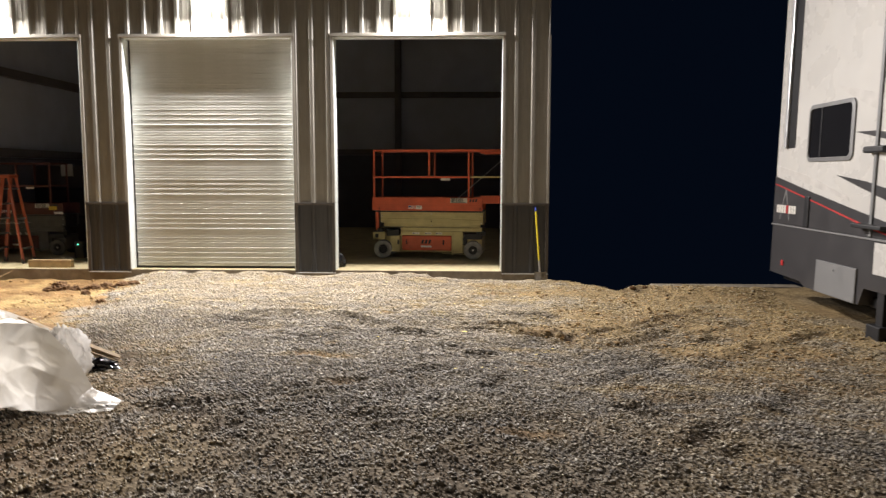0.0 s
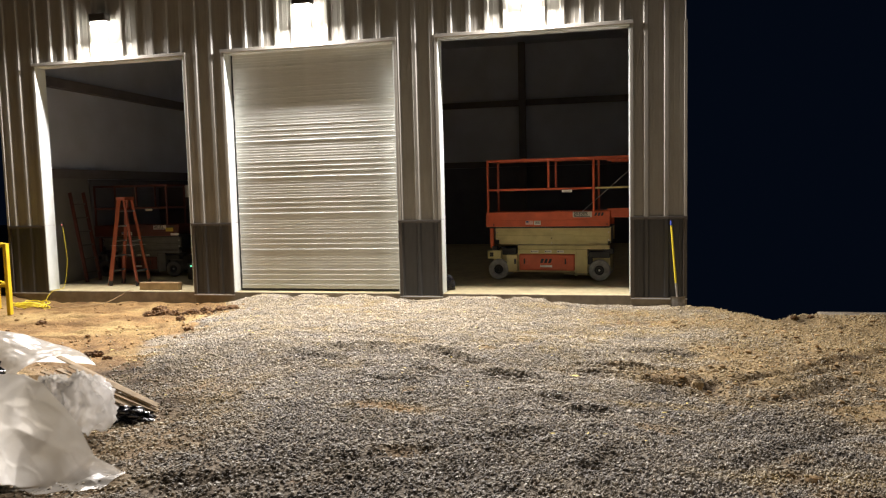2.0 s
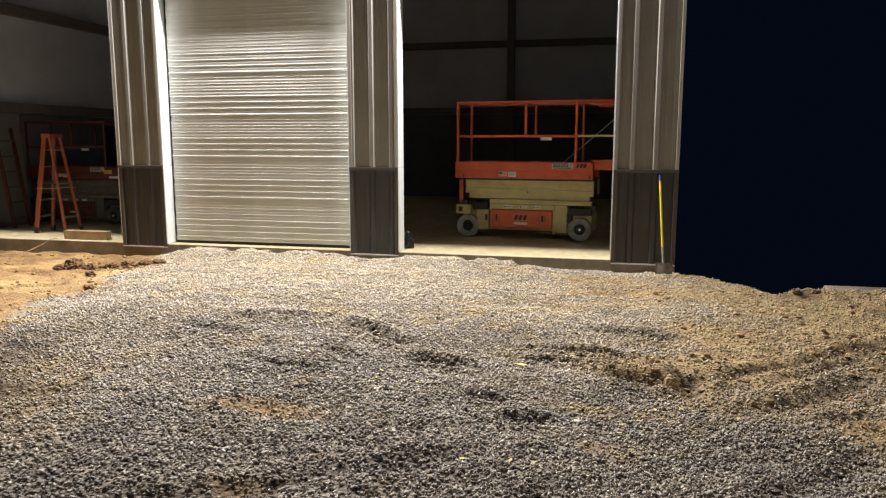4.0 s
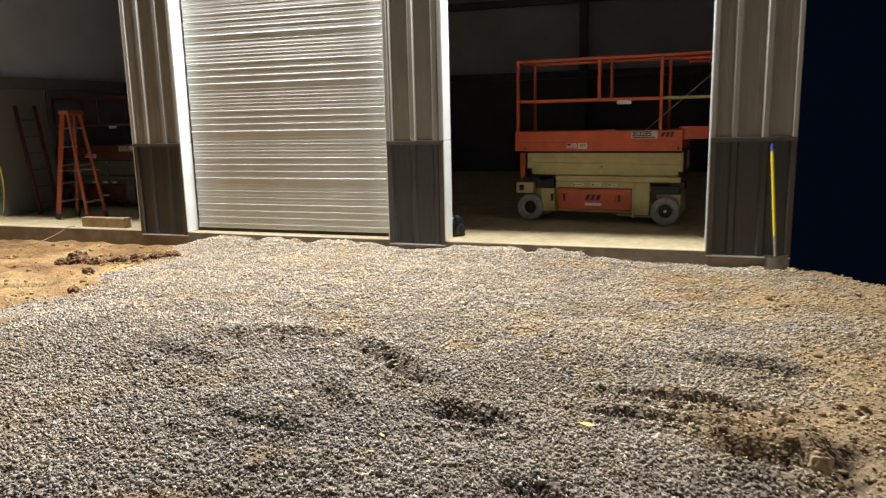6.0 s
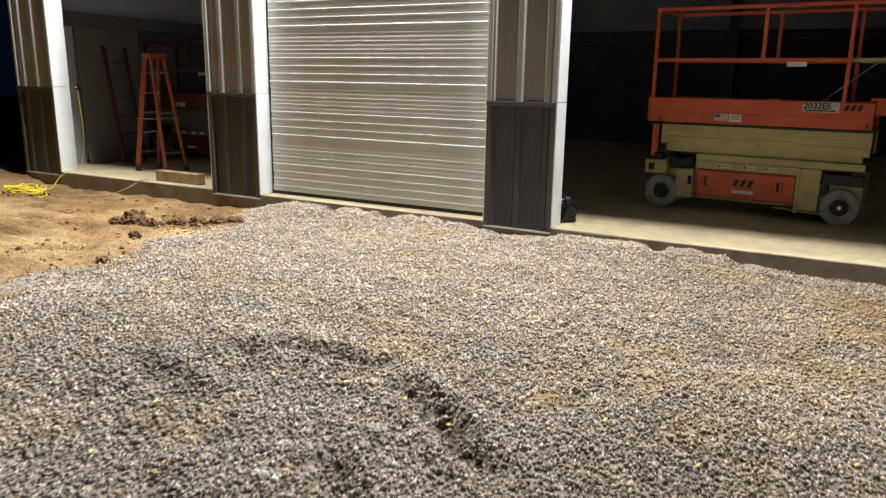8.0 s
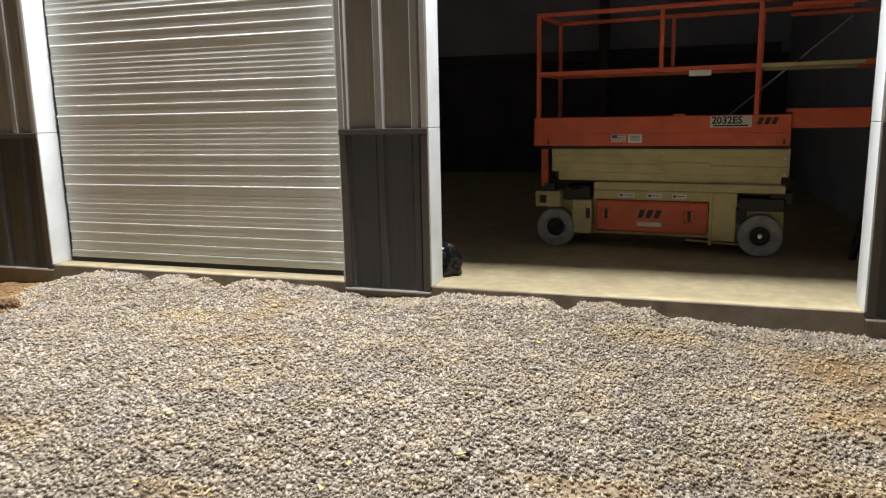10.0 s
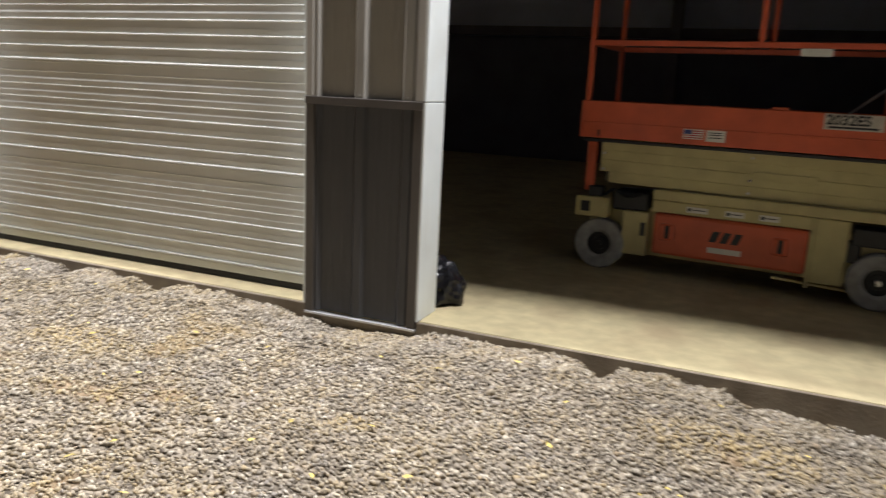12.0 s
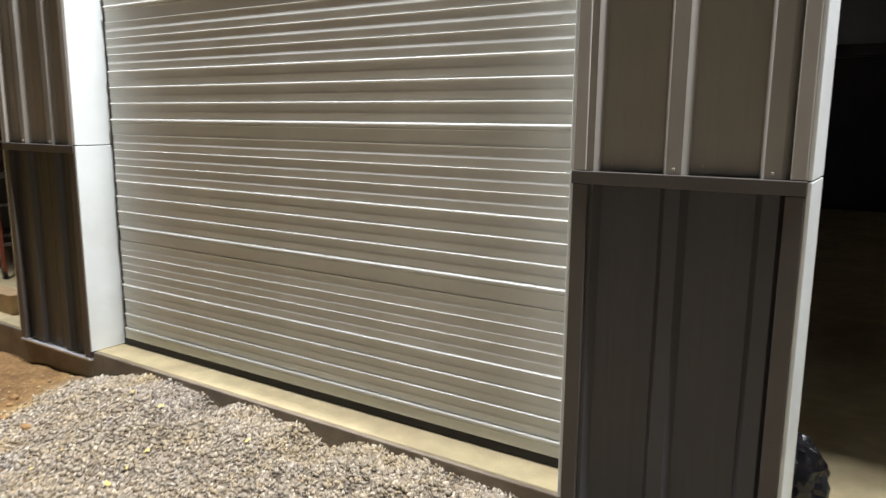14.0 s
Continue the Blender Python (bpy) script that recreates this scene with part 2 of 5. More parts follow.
# darkening for wet soil and for shade put into the ground colour
def damp_shade(x, y):
    out = 0 * np.asarray(x, float)
    for dx, dy, a, b in DAMP_SHADE:
        out = np.maximum(out, np.exp(-(((x - dx) / a) ** 2 + ((y - dy) / b) ** 2) ** 1.5))
    # each rut is darkened along its length
    for rx, ry, a, b, turn, depth in RUTS:
        u = (x - rx) * math.cos(turn) + (y - ry) * math.sin(turn)
        v = -(x - rx) * math.sin(turn) + (y - ry) * math.cos(turn)
        out = np.maximum(out, (0.62 if rx > -5 else 0.25) * np.exp(-(np.abs(u) / a) ** 4 - (v / (1.25 * b)) ** 2))
    # broad uneven swathes away from the building: wet stone, with lamp falloff painted in
    broad = ramp(value_noise(x, y, 1.35, 91) + 0.55 * value_noise(x, y, 0.45, 93) + 0.3 * value_noise(x, y, 0.15, 95), -0.02, 0.34)
    out = np.maximum(out, 0.46 * broad * ramp(8.6 - y, 0, 2.2) * ramp(x, -2.8, -1.9) * (1 - 0.6 * ramp(x, 0.9, 1.8)))
    return np.clip(out * (0.85 + 0.9 * value_noise(x, y, 0.12, 61)), 0, 1)


def height(x, y):
    x, y = np.asarray(x, float), np.asarray(y, float)
    h = np.interp(y, [-40, 0, 5, 7, 8.5, 11, 12.6, 13.1, 13.3, 14], [0.5, 0.24, 0.10, 0.0, -0.035, -0.06, -0.065, -0.055, -0.06, -0.07])
    h = h - 0.05 * np.clip(x + 1.4, 0, 2.2) * ramp(y, 3, 8)
    h = h - 0.075 * np.clip(-x - 4.6, 0, 1.5) * ramp(y, 7.5, 11)
    h = h - 0.02 * ramp(-x, 6.1, 6.5) * ramp(y, 11.5, 12.8)
    for rx, ry, a, b, turn, depth in RUTS:
        depth = (1.0 if ry > 8.45 else 0.72) * (0.8 if rx > 1.5 else 1.0) * depth
        u = (x - rx) * math.cos(turn) + (y - ry) * math.sin(turn)
        v = -(x - rx) * math.sin(turn) + (y - ry) * math.cos(turn)
        g = np.exp(-(np.abs(u) / a) ** 4)
        tread = 1 + 0.35 * np.sin(u * 2 * math.pi / 0.085)
        h = h + g * depth * (0.45 * np.exp(-((np.abs(v) - 1.7 * b) / (0.7 * b)) ** 2) - tread * np.exp(-(v / b) ** 2))
    h = h + 0.10 * value_noise(x, y, 1.9, 3) * ramp(13.3 - y, 0, 2.0) + 0.045 * value_noise(x, y, 0.55, 5) + 0.022 * value_noise(x, y, 0.21, 9) + 0.016 * value_noise(x, y, 0.085, 13)
    bare = dirt(x, y)
    h = h + bare * (0.036 * (0.5 - np.abs(value_noise(x, y, 0.30, 81) * 2)) + 0.024 * value_noise(x, y, 0.06, 83) + 0.020 * (0.5 - np.abs(value_noise(x, y * 2.2, 0.16, 85) * 2)))
    # gravel banked against the slab edge, with a few bites out of it
    bank = np.interp(x, [-6.45, -6.2, -5.95, -5.7, -3.3, -3.15, -2.4, -2.25, -1.5, -0.9, -0.35, 0.0, 0.8, 1.6], [-0.16, -0.14, -0.07, -0.015, -0.015, -0.055, -0.055, -0.03, -0.02, -0.02, -0.09, -0.14, -0.15, -0.12])
    for bx0, bw, bd in BITES:
        bank = bank - bd * np.exp(-((x - bx0) / bw) ** 2) * ramp(y, 12.9, 13.15)
    bank = bank + 0.030 * value_noise(x, y, 0.17, 21) + 0.022 * value_noise(x, y, 0.07, 23)
    near = ramp(y, 12.25, 13.05) * ramp(x, -6.6, -6.3)
    h = h * (1 - near) + bank * near
    # drop beyond the yard
    d = np.clip(y - drop_edge(x) - 0.25 * value_noise(x, y, 0.35, 31), 0, None) * (x > 1.45)
    h = h - 1.6 * ramp(d, 0, 1.1) - 0.22 * np.clip(d, 0, 110)
    h = h + 0.12 * ramp(x, 2.9, 3.3) * np.exp(-((y - 12.0) / 0.5) ** 2)
    h = h + 0.13 * np.exp(-((x - 2.92) / 0.24) ** 2 - ((y - 12.05) / 0.22) ** 2)
    # left bank
    h = h + 0.15 * ramp(-x, 9.5, 12)
    far = np.maximum(np.abs(x + 2) - 14, np.maximum(-y - 8, y - 30))
    h = h - 0.02 * np.clip(far, 0, 100)
    inside = (x > EDGE_W - 0.05) & (x < EDGE_E + 0.05) & (y > FACE + 0.02)
    return np.where(inside, np.minimum(h, -0.25), h)


def dirt(x, y):
    """0: loose grey gravel, 1: bare clay or sand."""
    x, y = np.asarray(x, float), np.asarray(y, float)
    wob = 0.9 * value_noise(x, y, 0.8, 41) + 0.5 * value_noise(x, y, 0.25, 43)
    left = ramp(clay_edge(y) - x + wob, -0.10, 0.25) * ramp(y, 6, 8.5)
    left = np.maximum(left, 0.62 * ramp(np.interp(y, [3, 4.5, 6, 8], [-0.7, -1.5, -2.4, -2.9]) - x + 1.6 * wob, -0.3, 1.1) * ramp(8.8 - y, 0, 1.5))
    right = 0.92 * ramp(x - np.interp(y, [3, 7, 9, 10.5, 12, 13.3], [2.6, 1.5, 0.45, 0.75, 0.9, 1.1]) + 2.2 * wob, -0.5, 1.2)
    right = right * (1 - 0.45 * ramp(value_noise(x, y, 0.6, 47), -0.05, 0.25)) * (0.5 + 0.5 * ramp(y, 5.5, 8.0))
    # bare sandy rim along the drop
    right = np.maximum(right, 0.95 * ramp(y - drop_edge(x) + 1.5 * wob, -1.1, -0.2) * ramp(x, 1.2, 1.7))
    near_eye = 0.30 * ramp(5.6 - y + 2.5 * wob, 0, 2.2)
    spots = 0.5 * ramp(value_noise(x, y, 0.7, 51) + 0.4 * value_noise(x, y, 0.2, 53), 0.30, 0.46)
    for px, py, a, b in PATCHES:
        spots = np.maximum(spots, 0.9 * np.exp(-(((x - px) / a) ** 2 + ((y - py) / b) ** 2) ** 1.5) * ramp(wob, -0.5, 0.1))
    return np.clip(np.maximum(np.maximum(np.maximum(left, right), spots), near_eye), 0, 1)


SAND = [(2.4, 10.4, 1.2, 1.2), (0.2, 12.6, 0.35, 0.35), (0.6, 12.4, 0.5, 0.5), (0.9, 11.3, 0.6, 0.5), (1.25, 9.7, 0.50, 0.22), (1.75, 12.4, 0.5, 0.35), (2.1, 11.7, 0.6, 0.35), (-2.3, 10.1, 0.30, 0.10), (-2.1, 12.1, 0.16, 0.10), (0.55, 7.72, 0.32, 0.10), (0.97, 7.75, 0.2, 0.12), (1.75, 6.0, 0.8, 0.15), (-1.4, 6.97, 0.32, 0.12), (-0.6, 12.7, 0.5, 0.2), (-3.9, 12.3, 0.5, 0.2), (-1.02, 9.6, 0.12, 0.08)]


def dust_and_light(x, y):
    """Ochre sand lying between the stones, plus a painted yellow light tone rising towards the building."""
    out = 0.75 * dirt(x, y) + 0.30 * ramp(y, 6.5, 10.5)
    for sx, sy, a, w in SAND:
        out = np.maximum(out, 0.9 * np.exp(-((x - sx) / a) ** 2 - ((y - sy) / w) ** 2))
    return np.clip(out + 0.9 * value_noise(x, y, 1.1, 71) * value_noise(x, y, 0.3, 73) * 2 + 0.35 * value_noise(x, y, 0.12, 75), 0, 1)


def sandy(x, y):
    """Pale ochre sand in place of the orange clay, east of the gravel."""
    return ramp(x, 0.4, 1.4) * ramp(y, 6.0, 8.5) * np.clip(0.85 + 0.8 * value_noise(x, y, 0.9, 97), 0, 1)


def ground_material():
    m = bpy.data.materials.new("gravel_and_clay_ground")
    m.use_nodes = True
    n, l = m.node_tree.nodes, m.node_tree.links
    b = n["Principled BSDF"]
    b.inputs["Roughness"].default_value, b.inputs["Specular IOR Level"].default_value = 0.93, 0.25
    tc = n.new("ShaderNodeTexCoord")
    at = n.new("ShaderNodeAttribute")
    at.attribute_name = "bare"
    vo = n.new("ShaderNodeTexVoronoi")
    vo.inputs["Scale"].default_value = 42
    l.new(tc.outputs["Object"], vo.inputs["Vector"])
    sep = n.new("ShaderNodeSeparateColor")
    l.new(vo.outputs["Color"], sep.inputs["Color"])
    grey = n.new("ShaderNodeValToRGB")
    e = grey.color_ramp.elements
    e[0].position, e[0].color = 0.0, (0.105, 0.088, 0.066, 1)
    e[1].position, e[1].color = 1.0, (0.36, 0.31, 0.235, 1)
    l.new(sep.outputs["Red"], grey.inputs["Fac"])
    no = n.new("ShaderNodeTexNoise")
    no.inputs["Scale"].default_value, no.inputs["Detail"].default_value, no.inputs["Roughness"].default_value = 3.2, 10, 0.68
    l.new(tc.outputs["Object"], no.inputs["Vector"])
    clay = n.new("ShaderNodeValToRGB")
    e = clay.color_ramp.elements
    e[0].position, e[0].color = 0.30, (0.105, 0.056, 0.022, 1)
    e[1].position, e[1].color = 0.70, (0.31, 0.192, 0.078, 1)
    l.new(no.outputs["Fac"], clay.inputs["Fac"])
    fine = n.new("ShaderNodeTexNoise")
    fine.inputs["Scale"].default_value, fine.inputs["Detail"].default_value = 38, 6
    l.new(tc.outputs["Object"], fine.inputs["Vector"])
    fr = n.new("ShaderNodeMapRange")
    fr.inputs["From Min"].default_value, fr.inputs["From Max"].default_value = 0.3, 0.7
    fr.inputs["To Min"].default_value, fr.inputs["To Max"].default_value = 0.7, 1.25
    l.new(fine.outputs["Fac"], fr.inputs["Value"])
    mix = n.new("ShaderNodeMix")
    mix.data_type = "RGBA"
    l.new(at.outputs["Fac"], mix.inputs["Factor"])
    l.new(grey.outputs["Color"], mix.inputs["A"])
    sa = n.new("ShaderNodeAttribute")
    sa.attribute_name = "sandy"
    sand = n.new("ShaderNodeValToRGB")
    e = sand.color_ramp.elements
    e[0].position, e[0].color = 0.30, (0.155, 0.105, 0.050, 1)
    e[1].position, e[1].color = 0.70, (0.44, 0.325, 0.165, 1)
    l.new(no.outputs["Fac"], sand.inputs["Fac"])
    wide = n.new("ShaderNodeTexNoise")
    wide.inputs["Scale"].default_value, wide.inputs["Detail"].default_value = 0.9, 5
    l.new(tc.outputs["Object"], wide.inputs["Vector"])
    pale = n.new("ShaderNodeMapRange")
    pale.inputs["From Min"].default_value, pale.inputs["From Max"].default_value = 0.48, 0.64
    pale.inputs["To Max"].default_value = 0.75
    l.new(wide.outputs["Fac"], pale.inputs["Value"])
    ochre = n.new("ShaderNodeMix")
    ochre.data_type = "RGBA"
    ochre.inputs["B"].default_value = (0.37, 0.27, 0.115, 1)
    l.new(pale.outputs["Result"], ochre.inputs["Factor"])
    l.new(clay.outputs["Color"], ochre.inputs["A"])
    soil = n.new("ShaderNodeMix")
    soil.data_type = "RGBA"
    l.new(sa.outputs["Fac"], soil.inputs["Factor"])
    l.new(ochre.outputs["Result"], soil.inputs["A"])
    l.new(sand.outputs["Color"], soil.inputs["B"])
    l.new(soil.outputs["Result"], mix.inputs["B"])
    sc = n.new("ShaderNodeVectorMath")
    sc.operation = "SCALE"
    l.new(mix.outputs["Result"], sc.inputs[0])
    l.new(fr.outputs["Result"], sc.inputs["Scale"])
    # wet soil and painted shade both mix towards dark brown
    wa = n.new("ShaderNodeAttribute")
    wa.attribute_name = "wet_shade"
    wm = n.new("ShaderNodeMix")
    wm.data_type = "RGBA"
    wm.inputs["B"].default_value = (0.045, 0.030, 0.020, 1)
    wf = n.new("ShaderNodeMath")
    wf.operation = "MULTIPLY"
    wf.inputs[1].default_value = 0.85
    l.new(wa.outputs["Fac"], wf.inputs[0])
    l.new(wf.outputs["Value"], wm.inputs["Factor"])
    l.new(sc.outputs["Vector"], wm.inputs["A"])
    l.new(wm.outputs["Result"], b.inputs["Base Color"])
    inv = n.new("ShaderNodeMath")
    inv.operation = "SUBTRACT"
    inv.inputs[0].default_value = 1.0
    l.new(vo.outputs["Distance"], inv.inputs[1])
    add = n.new("ShaderNodeMath")
    l.new(inv.outputs["Value"], add.inputs[0])
    l.new(fine.outputs["Fac"], add.inputs[1])
    bu = n.new("ShaderNodeBump")
    bu.inputs["Strength"].default_value, bu.inputs["Distance"].default_value = 0.7, 0.012
    l.new(add.outputs["Value"], bu.inputs["Height"])
    l.new(bu.outputs["Normal"], b.inputs["Normal"])
    return m


def build_ground():
    xs = np.concatenate([[-400, -200, -100, -60, -40, -28, -20], np.arange(-16, -10, 0.14), np.arange(-10, -7, 0.06), np.arange(-7, 5, 0.037), np.arange(5, 9, 0.12), [10, 13, 18, 26, 40, 60, 100, 200, 400]])
    ys = np.concatenate([[-400, -200, -100, -50, -25, -12], np.arange(-6, 2, 0.16), np.arange(2, 13.5, 0.04), np.arange(13.5, 18, 0.2), [20, 24, 30, 45, 80, 150, 300, 500]])
    X, Y = np.meshgrid(xs, ys)
    Z = height(X, Y)
    nx, ny = len(xs), len(ys)
    co = np.stack([X, Y, Z], -1).reshape(-1, 3)
    i = np.arange(nx * ny).reshape(ny, nx)
    quads = np.stack([i[:-1, :-1], i[:-1, 1:], i[1:, 1:], i[1:, :-1]], -1).reshape(-1, 4)
    me = bpy.data.meshes.new("ground")
    me.from_pydata(co.tolist(), [], quads.tolist())
    me.shade_smooth()
    a = me.attributes.new("bare", "FLOAT", "POINT")
    a.data.foreach_set("value", dirt(X, Y).reshape(-1).astype(np.float32))
    a = me.attributes.new("wet_shade", "FLOAT", "POINT")
    a.data.foreach_set("value", damp_shade(X, Y).reshape(-1).astype(np.float32))
    a = me.attributes.new("sandy", "FLOAT", "POINT")
    a.data.foreach_set("value", sandy(X, Y).reshape(-1).astype(np.float32))
    me.materials.append(ground_material())
    tagged(new("ground", me), "grey gravel yard with orange clay and tyre ruts", "ground", kind="structure")


build_ground()


# ---------- building ----------
RIB = 0.3048
RIB_PHASE = -2.765
PHASES = [-10.80, -6.785, -2.766, 0.942]


def siding(name, x0, x1, z0, z1, mat, parent, y=FACE, pitch=RIB, phase=RIB_PHASE, deep=0.032):
    """A ribbed steel sheet: flat pans with trapezoid ribs that stand towards -y."""
    bm = B()
    xs = [(x0, 0.0)]
    k0, k1 = math.ceil((x0 - phase) / pitch - 0.2), math.floor((x1 - phase) / pitch + 0.2)
    for k in range(k0, k1 + 1):
        c = phase + k * pitch
        for dx, dy in ((-0.047, 0), (-0.025, deep), (0.025, deep), (0.047, 0)):
            xs.append((c + dx, dy))
    for k in range(k0 - 1, k1 + 1):
        for f in (0.36, 0.64):
            c = phase + (k + f) * pitch
            for dx, dy in ((-0.018, 0), (-0.006, 0.0022), (0.006, 0.0022), (0.018, 0)):
                xs.append((c + dx, dy))
    xs = sorted((max(min(a, x1), x0), d) for a, d in xs if x0 <= a <= x1)
    xs.append((x1, 0.0))
    pts = [(a, y - d) for a, d in xs]
    front = [[bm.verts.new((a, b, z)) for a, b in pts] for z in (z0, z1)]
    back = [[bm.verts.new((a, b + 0.006, z)) for a, b in pts] for z in (z0, z1)]
    for i in range(len(pts) - 1):
        bm.faces.new((front[0][i], front[0][i + 1], front[1][i + 1], front[1][i]))
        bm.faces.new((back[0][i + 1], back[0][i], back[1][i], back[1][i + 1]))
        bm.faces.new((front[1][i], front[1][i + 1], back[1][i + 1], back[1][i]))
        bm.faces.new((front[0][i + 1], front[0][i], back[0][i], back[0][i + 1]))
    return part(name, bm, mat, parent)


WALL_Y0, WALL_Y1 = FACE + 0.012, FACE + 0.20
EAVE = 6.2
REAR = 24.3
wall = base("wall_south", "steel-clad front wall with taupe siding above charcoal wainscot", "wall", "structure")
piers = [(EDGE_W, DOORS[0][0]), (DOORS[0][1], DOORS[1][0]), (DOORS[1][1], DOORS[2][0]), (DOORS[2][1], EDGE_E)]
for i, (a, b) in enumerate(piers):
    part("core", bx(a + 0.02, b - 0.02, WALL_Y0, WALL_Y1, -0.3, HEAD), INSIDE, wall)
    siding("siding_panel", a + 0.012, b - 0.012, CAP, EAVE, SIDING, wall, phase=PHASES[i], pitch=0.300 if i == 2 else RIB)
    siding("wainscot_panel", a + 0.012, b - 0.012, BASE + 0.01, CAP - 0.02, WAINSCOT, wall, deep=0.026, phase=PHASES[i], pitch=0.300 if i == 2 else RIB)
    part("cap_trim", bx(a - 0.004, b + 0.004, FACE - 0.047, FACE + 0.01, CAP - 0.045, CAP, bevel=0.003), TRIM_DARK, wall)
    part("base_trim", bx(a - 0.002, b + 0.002, FACE - 0.045, FACE + 0.01, BASE - 0.012, BASE + 0.002, bevel=0.002), GALV, wall)
    for s, x in ((1, a), (-1, b)):
        lo, hi = sorted((x, x + s * 0.055))
        part("wainscot_edge_trim", bx(lo, hi, FACE - 0.040, FACE + 0.01, BASE + 0.004, CAP - 0.046, bevel=0.003), TRIM_DARK, wall)
        lo, hi = sorted((x, x + s * 0.045))
        part("corner_trim", bx(lo, hi, FACE - 0.040, FACE + 0.01, CAP + 0.002, HEAD - 0.002, bevel=0.003), TRIM_LIGHT if 0 < i + s * 0.6 < 3.5 else SIDING, wall)
part("core", bx(EDGE_W + 0.02, EDGE_E - 0.02, WALL_Y0, WALL_Y1, HEAD, EAVE), INSIDE, wall)
for a, b in DOORS:
    siding("siding_panel", a - 0.011, b + 0.011, HEAD + 0.055, EAVE, SIDING, wall)
SCREW = bx(-0.0045, 0.0045, -0.003, 0.003, -0.0045, 0.0045, bevel=0.0015)
screw_mesh = finish("screw", SCREW, TRIM_LIGHT)
for i, (a, b) in enumerate(piers):
    pitch = 0.300 if i == 2 else RIB
    for k in range(-1, 4):
        for x, z, y in ((PHASES[i] + k * pitch, CAP + 0.018, FACE - 0.034), (PHASES[i] + (k + 0.28) * pitch, CAP + 0.03, FACE - 0.003), (PHASES[i] + (k + 0.28) * pitch, 2.6, FACE - 0.003)):
            if a + 0.05 < x < b - 0.05:
                ob = new("screw", screw_mesh)
                ob.parent, ob.location = wall, (x, y, z)
for i, (a, b) in enumerate(DOORS):
    part("head_trim", bx(a - 0.05, b + 0.05, FACE - 0.055, FACE + 0.01, HEAD - 0.002, HEAD + 0.052, bevel=0.004), TRIM_LIGHT, wall)
    part("head_jamb", bx(a, b, FACE + 0.002, FACE + 0.23, HEAD - 0.016, HEAD - 0.003), WHITE, wall)
    for s, x in ((1, a), (-1, b)):
        lo, hi = sorted((x + s * 0.001, x + s * 0.016))
        part("side_jamb", bx(lo, hi, FACE - 0.036, FACE + 0.23, CAP + 0.002, HEAD - 0.018, bevel=0.003), WHITE, wall)
        part("side_jamb", bx(lo, hi, FACE - 0.036, FACE + 0.23, FLOOR + 0.002, CAP - 0.003, bevel=0.003), WHITE, wall)

# slab with an earth-stained edge
slab = base("floor", "pale concrete slab floor with a rough exposed edge", "floor", "structure")
part("slab", bx(EDGE_W + 0.01, EDGE_E - 0.01, FACE + 0.002, REAR, -0.35, FLOOR, bevel=0.008), CONCRETE, slab)
for a, b in DOORS:
    part("slab_edge", bx(a + 0.002, b - 0.002, FACE - 0.022, FACE + 0.001, -0.45, FLOOR - 0.004, bevel=0.005), CURB, slab)
for a, b in piers:
    part("slab_edge", bx(a - 0.001, b + 0.001, FACE - 0.022, FACE + 0.001, -0.45, BASE - 0.016), CURB, slab)
for name, b in (("wall_west", (EDGE_W, EDGE_W + 0.15, WALL_Y1, REAR)), ("wall_east", (EDGE_E - 0.15, EDGE_E, WALL_Y1, REAR)), ("wall_north", (EDGE_W, EDGE_E, REAR, REAR + 0.15))):
    w = tagged(part(name, bx(*b, -0.3, EAVE), INSIDE), "dark grey lined steel building wall", "wall", kind="structure")
girts = base("girts", "dark steel girts and columns along the insulated inside walls", "wall frame", "structure")
for z in (2.30, 4.16):
    part("girt", bx(EDGE_W + 0.153, EDGE_W + 0.32, WALL_Y1 + 0.35, REAR - 0.2, z - 0.10, z + 0.10, bevel=0.006), GIRT, girts)
    part("girt", bx(EDGE_W + 0.33, EDGE_E - 0.33, REAR - 0.17, REAR - 0.003, z + 0.15, z + 0.33, bevel=0.006), GIRT, girts)
part("column", bx(-2.30, -2.10, REAR - 0.40, REAR - 0.18, FLOOR, EAVE - 0.01, bevel=0.006), GIRT, girts)
part("liner", bx(EDGE_W + 0.155, EDGE_W + 0.19, 15.4, REAR - 0.2, FLOOR + 0.002, 2.19), LINER, girts, "dark liner sheet under the lowest girt")
part("liner", bx(EDGE_W + 0.16, EDGE_E - 0.16, REAR - 0.03, REAR - 0.004, FLOOR + 0.002, 2.44), LINER, girts, "dark liner sheet under the lowest girt")
tagged(part("ceiling", bx(EDGE_W, EDGE_E, FACE, REAR + 0.15, EAVE, EAVE + 0.12), INSIDE), "dark lined roof of the steel building", "ceiling", kind="structure")


